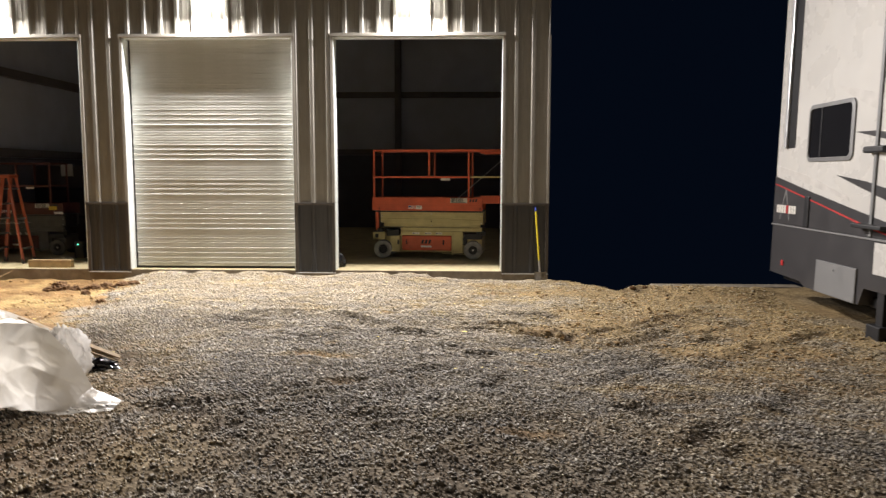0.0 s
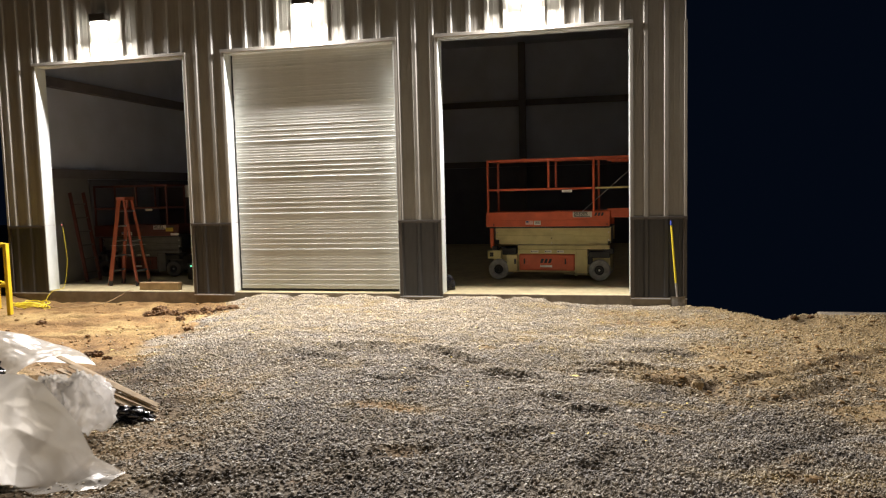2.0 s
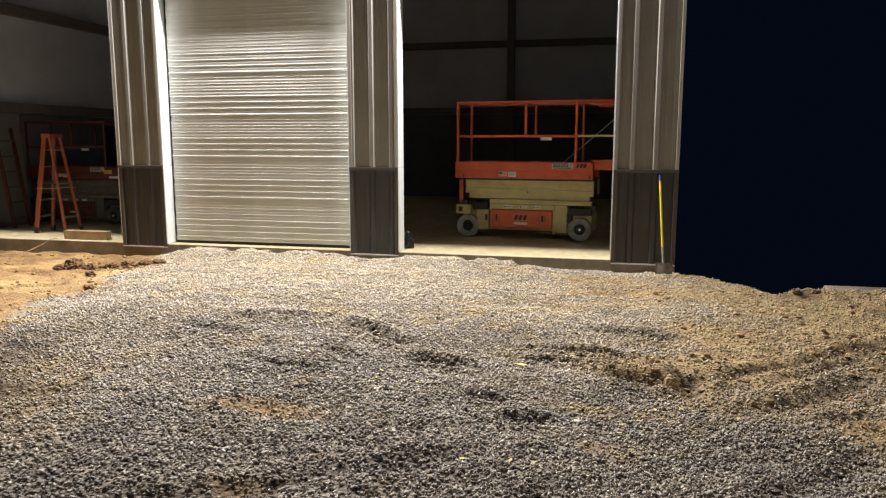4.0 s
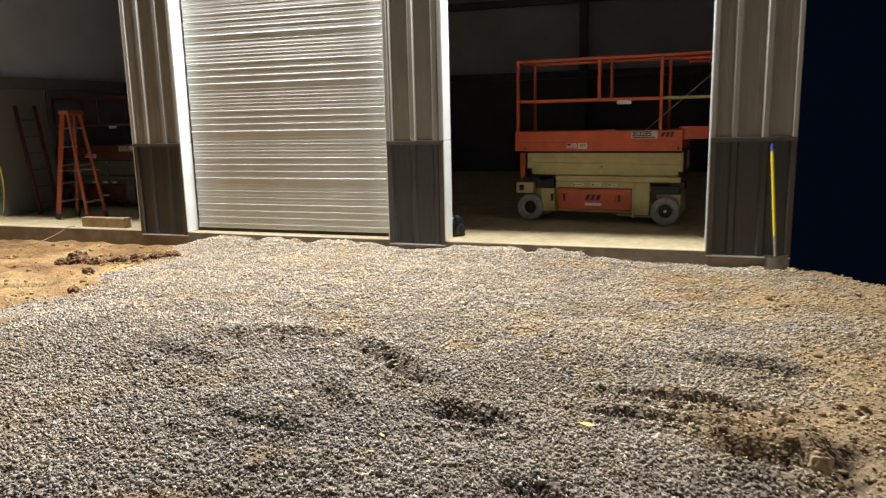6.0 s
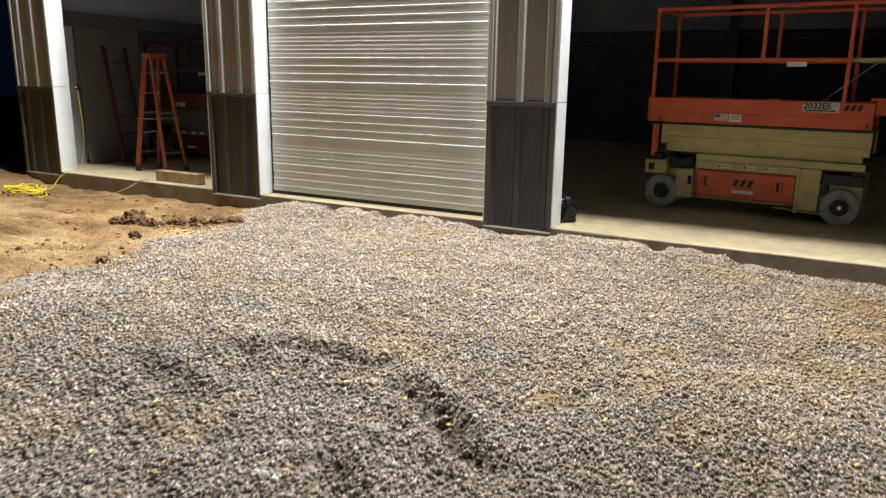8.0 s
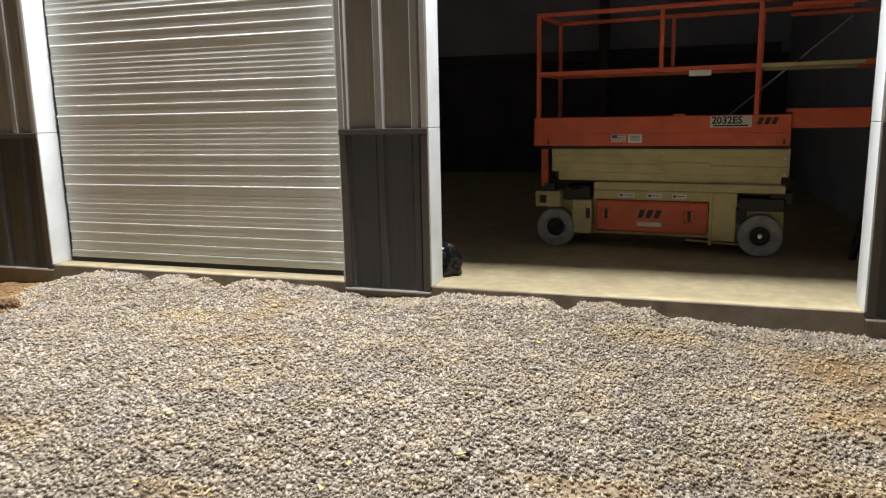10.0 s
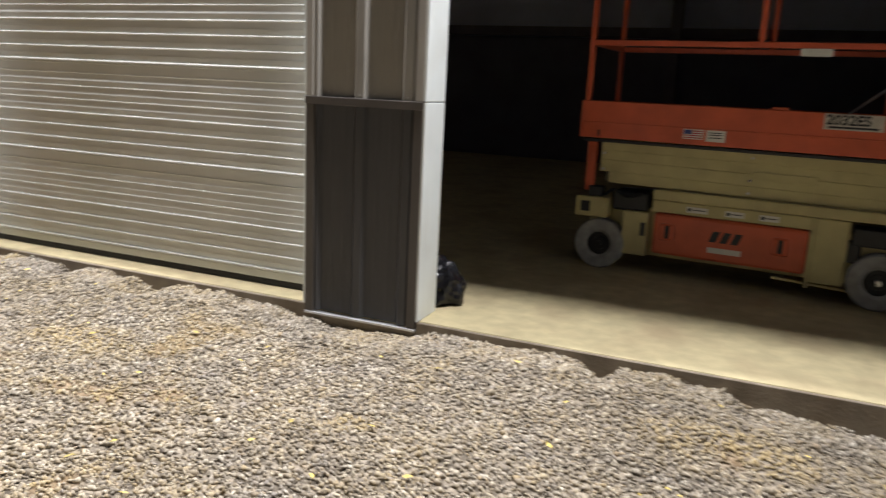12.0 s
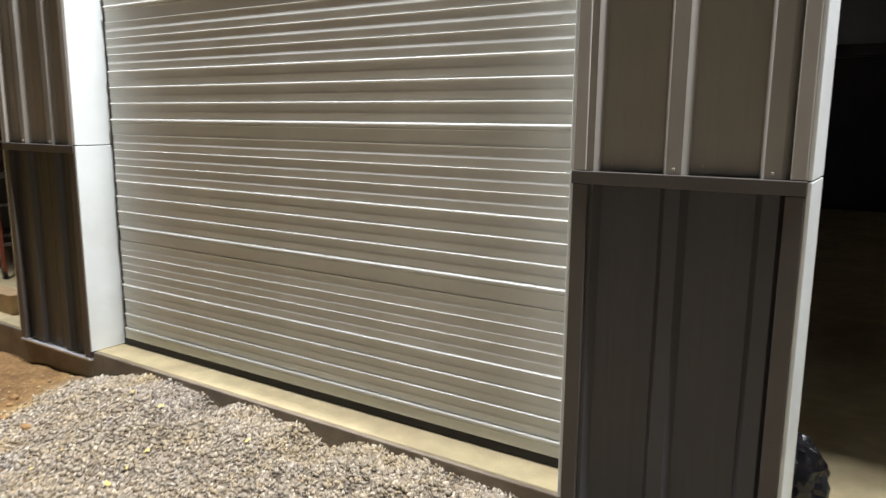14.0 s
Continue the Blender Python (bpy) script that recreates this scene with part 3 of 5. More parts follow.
# ---------- roller door ----------
def slat_mesh(width, pitch, depth, ledge, seam):
    """One corrugation: a nearly flat face with a soft bead, under a rounded ledge that stands out by depth."""
    bm = B()
    prof = [(0, 0.0), (0.03, 0.0), (0.10, -0.0004), (0.24, -0.0022), (0.36, -0.0036), (0.42, -0.0038), (0.48, -0.0024), (0.55, -0.0018), (0.72, -0.0016), (0.93 - ledge, -0.0021)]
    if seam:
        prof = [(0, 0.0), (0.05, 0.0), (0.30, -0.0010), (0.52, -0.0012), (0.655, -0.0012), (0.670, -0.0062), (0.69, -0.0068), (0.715, -0.0055), (0.735, -0.0036), (0.80, -0.0036), (0.835, -0.0042)]
    prof += [(0.985 - ledge, -0.75 * depth), (0.995 - ledge, -depth), (1.0 - 0.65 * ledge, -0.93 * depth), (1.0 - 0.3 * ledge, -0.55 * depth), (1.0, 0.0)]
    rows = [[bm.verts.new((x, d, z * pitch)) for z, d in prof] for x in (0, width)]
    back = [[bm.verts.new((x, d + 0.003, z * pitch)) for z, d in prof] for x in (0, width)]
    for i in range(len(prof) - 1):
        bm.faces.new((rows[0][i], rows[1][i], rows[1][i + 1], rows[0][i + 1]))
        bm.faces.new((back[1][i], back[0][i], back[0][i + 1], back[1][i + 1]))
    return finish("slat", bm, CURTAIN)


def roller_door():
    a, b = DOORS[1]
    a, b = a + 0.052, b - 0.034
    door = base("roller_door", "closed silver ribbed steel roller door", "roller door", "structure")
    pitch = 0.0921
    y = FACE + 0.185
    strong = slat_mesh(b - a, pitch, 0.0105, 0.075, False)
    weak = slat_mesh(b - a, pitch, 0.0062, 0.034, False)
    seam = slat_mesh(b - a, pitch, 0.0140, 0.125, True)
    z, k = 0.148, 0
    # seal made taller, its black also standing in for the shaded gap below
    part("bottom_seal_and_gap", bx(a - 0.02, b + 0.01, y - 0.010, y + 0.02, FLOOR + 0.004, FLOOR + 0.046, bevel=0.004), RUBBER, door)
    part("bottom_bar", bx(a, b, y - 0.014, y + 0.012, FLOOR + 0.047, 0.128, bevel=0.004), CURTAIN, door)
    part("bottom_bead", bx(a, b, y - 0.017, y + 0.004, 0.129, 0.146, bevel=0.005), CURTAIN, door)
    while z < HEAD + 0.02:
        r = k % 7
        ob = new("slat", seam if r == 6 else strong if r < 3 else weak)
        ob.parent, ob.location = door, (a + 0.004 * math.sin(k * 2.3), y, z)
        z += pitch
        k += 1
    for s, x in ((1, a), (-1, b)):
        lo, hi = sorted((x - s * 0.034, x + s * 0.035)) if s > 0 else sorted((x - s * 0.016, x + s * 0.035))
        part("side_guide", bx(lo, hi, y + 0.012, y + 0.042, FLOOR + 0.002, HEAD), BLACK, door)


roller_door()


# ---------- wall lamps ----------
def emissive(name, colour, strength):
    m = bpy.data.materials.new(name)
    m.use_nodes = True
    b = m.node_tree.nodes["Principled BSDF"]
    b.inputs["Emission Color"].default_value = (*colour, 1)
    b.inputs["Emission Strength"].default_value = strength
    return m


GLOW = emissive("lit_lamp_lens", (1.0, 0.95, 0.88), 140)
HOUSING = material("bronze_lamp_housing", (0.05, 0.045, 0.04), 0.5)
for x in LAMP_X:
    lamp = base("wall_lamp", "lit wall pack lamp above a door opening", "wall lamp", group="lamps over the doors", m=pose(x, FACE, 4.95))
    bm = B()
    box(bm, -0.17, 0.17, -0.20, -0.033, 0.0, 0.15, bevel=0.02)
    part("housing", bm, HOUSING, lamp)
    part("lens", bx(-0.145, 0.145, -0.185, -0.045, -0.055, -0.001, bevel=0.02), GLOW, lamp, "bright glowing lens")


# ---------- scissor lift ----------
YELLOW_LABEL = material("yellow_label", (0.6, 0.42, 0.03), 0.5)


def plate(bm, pts, x0, x1):
    """A flat piece cut to the (y, z) outline pts, from x0 to x1."""
    a = [bm.verts.new((x0, y, z)) for y, z in pts]
    b = [bm.verts.new((x1, y, z)) for y, z in pts]
    bm.faces.new(a)
    bm.faces.new(b[::-1])
    for i in range(len(pts)):
        j = (i + 1) % len(pts)
        bm.faces.new((a[j], a[i], b[i], b[j]))
    bmesh.ops.recalc_face_normals(bm, faces=bm.faces[:])
    return bm


def writing(text, size, mat, parent, m):
    cu = bpy.data.curves.new("writing", "FONT")
    cu.body, cu.size, cu.extrude = text, size, 0.0008
    cu.offset = size * 0.03
    tmp = new("writing", cu)
    me = bpy.data.meshes.new_from_object(tmp)
    bpy.data.objects.remove(tmp)
    me.materials.clear()
    me.materials.append(mat)
    ob = new("writing", me)
    ob.parent, ob.matrix_local = parent, m
    return ob


def logo(parent, u, v, z, s, mat):
    """Three slanted strokes in place of a maker's mark."""
    for k, (w, h0, h1) in enumerate(((0.62, 0, 1), (0.62, 0, 1), (0.62, 0, 1))):
        bm = B()
        x = u + s * (k * 0.95)
        pts = [(x, h0), (x + w * s, h0), (x + w * s + 0.35 * s * (h1 - h0), h1), (x + 0.35 * s * (h1 - h0), h1)]
        a = [bm.verts.new((px, v, z + pz * s)) for px, pz in pts]
        b = [bm.verts.new((px, v + 0.002, z + pz * s)) for px, pz in pts]
        bm.faces.new(a)
        bm.faces.new(b[::-1])
        for i in range(4):
            bm.faces.new((a[(i + 1) % 4], a[i], b[i], b[(i + 1) % 4]))
        part("mark", bm, mat, parent)


def scissor_lift(m, ORANGE=ORANGE, CREAM=CREAM, drawn_out=True, TYRE=TYRE):
    """u along the machine, v into the building from its near side."""
    lift = base("scissor_lift", "orange and cream electric scissor lift with raised guard rails", "scissor lift", group="scissor lifts in the shed", m=m)
    W = 0.80
    # wheels
    for u in (-0.965, 0.95):
        for v, s in ((0.0, -1), (W - 0.13, 1)):
            prof = [(0.09, 0.02), (0.115, 0.0), (0.183, 0.0), (0.195, 0.014), (0.195, 0.116), (0.183, 0.13), (0.115, 0.13), (0.09, 0.11)]
            w = part("wheel", lathe(B(), prof, (u, v, 0.195)), TYRE, lift, "grey solid tyre", smooth=False)
            part("rim", lathe(B(), [(0.0, 0.035), (0.05, 0.032), (0.055, 0.05), (0.10, 0.05), (0.115, 0.012), (0.115, 0.11), (0.0, 0.11)], (u, v, 0.195)), BLACK, w)
            part("hub", rod(B(), (u, v - 0.004, 0.195), (u, v + 0.05, 0.195), 0.020, sides=12), CHROME if u > 0 else BLACK, w)
    # chassis
    bm = B()
    box(bm, -0.72, 1.14, 0.10, W - 0.10, 0.14, 0.50, bevel=0.015)
    part("chassis", bm, CREAM, lift)
    part("axle_housing", bx(-1.10, -0.60, 0.16, W - 0.16, 0.16, 0.48, bevel=0.02), CREAM, lift)
    part("axle_housing", bx(0.80, 1.12, 0.14, W - 0.14, 0.15, 0.46, bevel=0.02), BLACK, lift)
    part("wheel_guard", bx(-1.18, -0.92, 0.01, 0.20, 0.40, 0.56, bevel=0.012), CREAM, lift)
    part("wheel_guard", bx(-0.80, -0.60, 0.02, 0.16, 0.14, 0.48, bevel=0.015), CREAM, lift)
    part("wheel_guard", bx(0.76, 1.14, 0.0, 0.20, 0.425, 0.545, bevel=0.012), BLACK, lift)
    part("wheel_guard", bx(1.02, 1.20, 0.03, 0.20, 0.50, 0.60, bevel=0.010), BLACK, lift)
    part("motor", bx(0.72, 0.82, 0.03, 0.22, 0.30, 0.45, bevel=0.012), BLACK, lift)
    part("arm_plate", bx(0.09, 0.50, 0.040, 0.049, 0.80, 0.855, bevel=0.003), CREAM, lift)
    part("motor", bx(-0.90, -0.62, 0.06, 0.30, 0.47, 0.62, bevel=0.02), BLACK, lift)
    part("hydraulic_hose", sweep(B(), curve_points([(-0.95, 0.03, 0.58), (-0.88, 0.0, 0.63), (-0.78, 0.02, 0.58), (-0.66, 0.0, 0.62)]), 0.012), BLACK, lift)
    part("valve_block", bx(-1.09, -0.98, 0.03, 0.12, 0.56, 0.64, bevel=0.01), BLACK, lift)
    part("socket_plate", bx(-1.13, -1.06, -0.002, 0.012, 0.44, 0.52, bevel=0.004), BLACK, lift)
    part("socket_plate", bx(-0.655, -0.615, 0.008, 0.022, 0.30, 0.40, bevel=0.004), BLACK, lift)
    part("side_rail", bx(-0.58, 1.14, 0.0, 0.10, 0.588, 0.665, bevel=0.01), CREAM, lift)
    part("label_panel", bx(-0.58, 0.52, 0.012, 0.10, 0.497, 0.585, bevel=0.006), CREAM, lift)
    part("end_panel", bx(0.53, 0.74, 0.012, 0.10, 0.13, 0.585, bevel=0.012), CREAM, lift)
    part("support_leg", bx(0.503, 0.535, 0.004, 0.07, 0.09, 0.585, bevel=0.006), CREAM, lift)
    part("step_bar", rod(B(), (0.30, 0.04, 0.125), (0.80, 0.04, 0.105), 0.010), CREAM, lift)
    # battery tray
    bm = B()
    box(bm, -0.555, 0.50, 0.0, 0.09, 0.180, 0.492, bevel=0.022)
    tray = part("battery_tray", bm, ORANGE, lift, "orange hinged battery tray door")
    for u in (-0.45, 0.33):
        part("recess", bx(u - 0.055, u + 0.055, -0.005, 0.01, 0.29, 0.42, bevel=0.018), ORANGE, tray)
        part("latch", bx(u - 0.016, u + 0.016, -0.010, 0.005, 0.305, 0.405, bevel=0.007), BLACK, tray)
    logo(lift, -0.15, -0.003, 0.325, 0.080, INK)
    part("label", bx(-0.15, 0.08, -0.0035, -0.001, 0.245, 0.285), LABEL, lift)
    for u, w in ((-0.33, 0.15), (-0.06, 0.13), (0.17, 0.13)):
        lab = part("label", bx(u, u + w, 0.007, 0.0115, 0.520, 0.562), LABEL, lift)
        part("print", bx(u + 0.01, u + 0.035, 0.005, 0.0068, 0.530, 0.552), INK, lab)
        part("print", bx(u + 0.045, u + w - 0.015, 0.005, 0.0068, 0.538, 0.545), INK, lab)
    # folded scissor stack: arms crossing at a shallow slope, near and far side
    for v in (0.05, W - 0.11):
        for k, (za, zb) in enumerate(((0.722, 0.705), (0.806, 0.780), (0.888, 0.858), (0.966, 0.948))):
            bm = B()
            u0, u1 = (-1.02, 1.16) if k else (-0.95, 1.10)
            hh = 0.047
            pts = [(u0, za - hh), (u1, zb - hh), (u1, zb + hh), (u0, za + hh)]
            off = 0.0 if k % 2 else 0.006
            a = [bm.verts.new((x, v + off, z)) for x, z in pts]
            b = [bm.verts.new((x, v + off + 0.05, z)) for x, z in pts]
            bm.faces.new(a)
            bm.faces.new(b[::-1])
            for i in range(4):
                bm.faces.new((a[(i + 1) % 4], a[i], b[i], b[(i + 1) % 4]))
            bmesh.ops.bevel(bm, geom=bm.edges[:], offset=0.006, segments=1, affect="EDGES")
            part("scissor_arm", bm, CREAM, lift)
        for u, z in ((0.07, 0.79), (0.07, 0.70), (-0.99, 0.90), (-0.99, 0.78), (1.12, 0.90), (1.12, 0.76), (0.07, 0.95)):
            part("pivot_pin", rod(B(), (u, v - 0.012, z), (u, v + 0.06, z), 0.019, sides=12), CREAM, lift)
            if v < 0.1:
                part("pin_cap", rod(B(), (u, v - 0.018, z), (u, v - 0.011, z), 0.010, sides=10), CHROME, lift)
    part("stack_cover", bx(-1.0, 1.14, 0.16, W - 0.16, 0.68, 0.98), BLACK, lift)
    part("lift_cylinder", rod(B(), (-0.9, W / 2, 0.56), (0.6, W / 2, 0.66), 0.05, sides=14), CHROME, lift)
    part("guard_post", bx(-1.13, -1.06, 0.05, 0.10, 0.60, 0.98, bevel=0.006), ORANGE, lift)
    # platform
    deck = part("platform", bx(-1.155, 1.15, -0.02, W + 0.02, 0.985, 1.005), BLACK, lift)
    part("deck_side", bx(-1.165, 1.15, -0.03, -0.002, 1.015, 1.29, bevel=0.006), ORANGE, lift)
    part("deck_side", bx(-1.165, 1.15, W + 0.002, W + 0.03, 1.015, 1.29, bevel=0.006), ORANGE, lift)
    part("deck_side", bx(-1.185, -1.160, -0.02, W + 0.02, 1.015, 1.29, bevel=0.006), ORANGE, lift)
    part("crease", bx(-1.160, 1.145, -0.036, -0.028, 1.125, 1.135, bevel=0.003), ORANGE, lift)
    if drawn_out:
        part("extension_deck", bx(1.15, 1.92, 0.03, W - 0.03, 1.17, 1.32, bevel=0.008), ORANGE, lift)
        part("extension_lip", bx(1.10, 1.92, 0.02, 0.05, 1.31, 1.34, bevel=0.004), ORANGE, lift)
    for u in (-1.03, 1.10):
        part("slot", bx(u - 0.008, u + 0.008, -0.034, -0.031, 1.03, 1.075, bevel=0.002), BLACK, lift)
    # rails
    r = 0.02
    for v in (0.0, W):
        for u, z0, z1 in ((-1.14, 1.27, 2.25), (0.03, 1.72, 2.25), (0.86, 1.27, 2.25)):
            part("rail_post", bx(u - r, u + r, v - r, v + r, z0, z1, bevel=0.006), ORANGE, lift)
        part("top_rail", bx(-1.16, 1.62 if drawn_out else 0.90, v - r, v + r, 2.25, 2.29, bevel=0.006), ORANGE, lift)
        part("mid_rail", bx(-1.14, 0.86, v - r, v + r, 1.695, 1.735, bevel=0.006), ORANGE, lift)
        if not drawn_out:
            continue
        part("mid_rail", bx(0.88, 1.70, v + 0.02, v + 0.045, 1.70, 1.735, bevel=0.005), CREAM, lift)
        part("rail_post", bx(1.86, 1.90, v - r, v + r, 1.30, 2.25, bevel=0.006), ORANGE, lift)
        part("mid_rail", bx(1.68, 1.88, v - r, v + r, 1.695, 1.735, bevel=0.006), ORANGE, lift)
        part("top_rail", bx(1.10, 1.90, v + 0.03, v + 0.06, 2.20, 2.235, bevel=0.006), ORANGE, lift)
    for u in (-1.14, 1.88 if drawn_out else 0.86):
        part("end_rail", bx(u - r, u + r, 0, W, 2.25, 2.29, bevel=0.006), ORANGE, lift)
        part("end_rail", bx(u - r, u + r, 0, W, 1.695, 1.735, bevel=0.006), ORANGE, lift)
    if drawn_out:
        part("brace", rod(B(), (0.60, 0.30, 1.27), (1.58, 0.30, 2.12), 0.008), CHROME, lift)
    part("rail_tag", bx(0.28, 0.47, -0.026, -0.020, 1.645, 1.695), LABEL, lift)
    # plates on the deck side
    p = part("model_plate", bx(0.48, 0.83, -0.034, -0.0305, 1.182, 1.286), material("soiled_plate", (0.58, 0.53, 0.46), 0.5, 0, 0.1, 20), lift, "pale model plate with dark numbers")
    writing("2032ES", 0.088, INK, p, pose(0.492, -0.0352, 1.217, 90))
    part("print", bx(0.51, 0.80, -0.0360, -0.0345, 1.192, 1.205), INK, p)
    logo(lift, 0.87, -0.0335, 1.205, 0.062, INK)
    f = part("label", bx(-0.41, -0.27, -0.034, -0.031, 1.055, 1.125), LABEL, lift)
    part("print", bx(-0.405, -0.35, -0.0365, -0.0345, 1.09, 1.12), INK_BLUE, f)
    for z in (1.062, 1.078, 1.094, 1.110):
        part("print", bx(-0.405 if z < 1.085 else -0.347, -0.275, -0.0365, -0.0345, z, z + 0.007), INK_RED, f)
    g = part("label", bx(-0.25, -0.12, -0.034, -0.031, 1.045, 1.135), LABEL, lift)
    for z in (1.07, 1.09, 1.105):
        part("print", bx(-0.23, -0.14, -0.0365, -0.0345, z, z + 0.006), INK, g)
    part("control_box", bx(0.15, 0.26, -0.02, 0.06, 1.27, 1.31, bevel=0.008), ORANGE, lift)
    return lift


lift = scissor_lift(pose(-0.757, 15.155, FLOOR, 0, 0, -6))
# lift paints darkened to put the west bay's shade into the colour
SHADED_RED = material("shaded_red_paint", (0.09, 0.022, 0.015), 0.6, 0, 0.2, 6)
SHADED_GREY = material("shaded_grey_paint", (0.10, 0.095, 0.085), 0.6, 0, 0.2, 6)
second = scissor_lift(pose(-9.74, 15.50, FLOOR, 0, 0, 1), SHADED_RED, SHADED_GREY, False, SHADED_GREY)
second.scale = (0.88, 0.88, 0.88)
part("hazard_label", bx(0.82, 1.02, -0.042, -0.037, 1.13, 1.22), YELLOW_LABEL, second)
part("deck_label", bx(0.95, 1.17, -0.042, -0.037, 1.03, 1.085), LABEL, second)
tagged(second, "red scissor lift in shade-darkened paint parked behind a stepladder")

# ---------- things in the west bay ----------
FIBRE = material("orange_fibreglass", (0.28, 0.066, 0.032), 0.5, 0, 0.1, 8)
ALU = material("aluminium", (0.55, 0.55, 0.55), 0.4, 0.8, 0.1, 10)
WOOD = material("raw_timber", (0.42, 0.30, 0.16), 0.8, 0, 0.18, 9, 0.2, 40, (0.25, 0.16, 0.08), 3, 0.4)
YELLOW = material("yellow_cord_jacket", (0.75, 0.60, 0.03), 0.5, 0, 0.08, 10)
YELLOW_PAINT = material("yellow_safety_paint", (0.72, 0.50, 0.02), 0.45, 0, 0.1, 7, 0.05, 50, (0.35, 0.25, 0.03), 4, 0.3)
GYPSUM = material("grey_gypsum_board", (0.20, 0.195, 0.185), 0.8, 0, 0.06, 3)


def beam(bm, a, b, w, d):
    """A square-edged bar from a to b."""
    a, b = Vector(a), Vector(b)
    made = bmesh.ops.create_cube(bm, size=1.0)["verts"]
    q = (b - a).to_track_quat("Z", "Y").to_matrix().to_4x4()
    bmesh.ops.transform(bm, matrix=Matrix.Translation((a + b) / 2) @ q @ Matrix.Diagonal((w, d, (b - a).length, 1)), verts=made)
    return bm


def step_ladder(m):
    lad = base("step_ladder", "open orange fibreglass stepladder standing on the slab", "stepladder", m=m)
    H, half = 1.70, 0.31
    for y, inset in ((-0.20, 0.08), (0.20, -0.08)):
        part("front_rail", beam(B(), (-half, y, 0.0), (-0.06, y + inset, H), 0.028, 0.075), FIBRE, lad)
        part("rear_rail", beam(B(), (half, y, 0.0), (0.05, y + inset, H), 0.028, 0.05), FIBRE, lad)
        part("foot", beam(B(), (-half, y, 0.0), (-half + 0.025, y + inset * 0.06, 0.10), 0.034, 0.085), BLACK, lad)
        part("foot", beam(B(), (half, y, 0.0), (half - 0.024, y + inset * 0.06, 0.10), 0.034, 0.06), BLACK, lad)
        part("spreader", beam(B(), (-0.27, y + inset * 0.4, 0.80), (0.27, y + inset * 0.4, 0.80), 0.02, 0.006), ALU, lad)
    for k in range(1, 6):
        f = k * 0.295 / H
        x = -half + (half - 0.06) * f
        y = 0.20 - 0.08 * f
        part("step", bx(x - 0.04, x + 0.04, -y, y, f * H - 0.012, f * H + 0.012, bevel=0.004), ALU, lad)
        if k % 2:
            x = half - (half - 0.05) * f
            part("rear_brace", bx(x - 0.012, x + 0.012, -y, y, f * H - 0.015, f * H + 0.015), ALU, lad)
    part("top_cap", bx(-0.10, 0.09, -0.16, 0.16, H - 0.01, H + 0.06, bevel=0.012), FIBRE, lad)
    return lad


step_ladder(pose(-9.03, 14.20, FLOOR, 0, 0, 0))

blk = bx(-8.27, -7.46, 13.42, 13.56, FLOOR, FLOOR + 0.145, bevel=0.006)
tagged(part("timber_block", blk, WOOD), "raw timber block lying on the slab edge", "timber block")

brd = bx(-0.6, 0.6, -0.008, 0.008, 0, 2.35, bevel=0.002)
board = part("gypsum_board", brd, GYPSUM)
board.matrix_world = pose(-10.66, 14.75, FLOOR, -3.5, 0, 90)
tagged(board, "grey gypsum board leaning against the dark side wall", "board")


# uses the darkened red and grey, so the bay's shade is in its colour
def extension_ladder(m):
    lad = base("extension_ladder", "extension ladder in shade-darkened red leaning in the dark bay", "ladder", m=m)
    for x in (-0.2, 0.2):
        part("rail", bx(x - 0.015, x + 0.015, -0.035, 0.035, 0, 1.9, bevel=0.004), SHADED_RED, lad)
    for k in range(6):
        part("rung", rod(B(), (-0.2, 0, 0.2 + k * 0.29), (0.2, 0, 0.2 + k * 0.29), 0.015), SHADED_GREY, lad)
    return lad


extension_ladder(pose(-10.28, 14.72, FLOOR, -9, 0, 90))

tagged(part("paper_notice", bx(-10.05, -9.75, 17.86, 17.866, 1.75, 2.05), LABEL), "pale paper notice fixed on a crate", "notice")
crt = base("storage_crate", "dark stacked storage crate against the rear of the bay", "crate")
part("crate_body", bx(-10.75, -8.0, 17.87, 18.6, FLOOR, 2.0, bevel=0.01), STEEL_RED, crt)
for z in (0.7, 1.4):
    part("crate_band", bx(-10.76, -7.99, 17.862, 17.869, z, z + 0.06), BLACK, crt)
drill = base("charger", "small device with green indicator lamp in the dark bay", "charger")
part("charger_case", bx(-8.24, -8.04, 15.0, 15.15, FLOOR, 0.38, bevel=0.02), BLACK, drill)
part("indicator", bx(-8.165, -8.135, 14.99, 15.002, 0.305, 0.335, bevel=0.004), emissive("green_indicator", (0.1, 1.0, 0.6), 1.5), drill, "green glowing indicator")

# extension cord
cord = base("extension_lead", "yellow extension cord hanging by the door jamb and coiled on clay", "extension cord")
hang = curve_points([(-9.99, 13.57, 1.24), (-9.955, 13.56, 0.95), (-9.92, 13.55, 0.62), (-9.945, 13.54, 0.35), (-9.97, 13.50, 0.12), (-9.98, 13.44, 0.045), (-10.03, 13.30, 0.035), (-10.08, 13.20, -0.04), (-10.06, 13.1, -0.125), (-9.9, 12.95, -0.15), (-9.75, 12.75, -0.14)])
part("hanging_run", sweep(B(), hang, 0.0045), YELLOW, cord, smooth=True)
random.seed(7)
loops = []
for k in range(150):
    a = k * 2 * math.pi / 24
    rr = 0.19 + 0.05 * math.sin(k * 0.7) + 0.03 * math.sin(k * 0.23)
    x, y = -9.85 + 1.25 * rr * math.cos(a), 12.5 + rr * math.sin(a)
    loops.append((x, y, float(height(x, y)) + 0.015 + 0.02 * (k / 24) * 0.8 + 0.006 * math.sin(k)))
part("coil", sweep(B(), loops, 0.009, 6), YELLOW, cord, smooth=True)
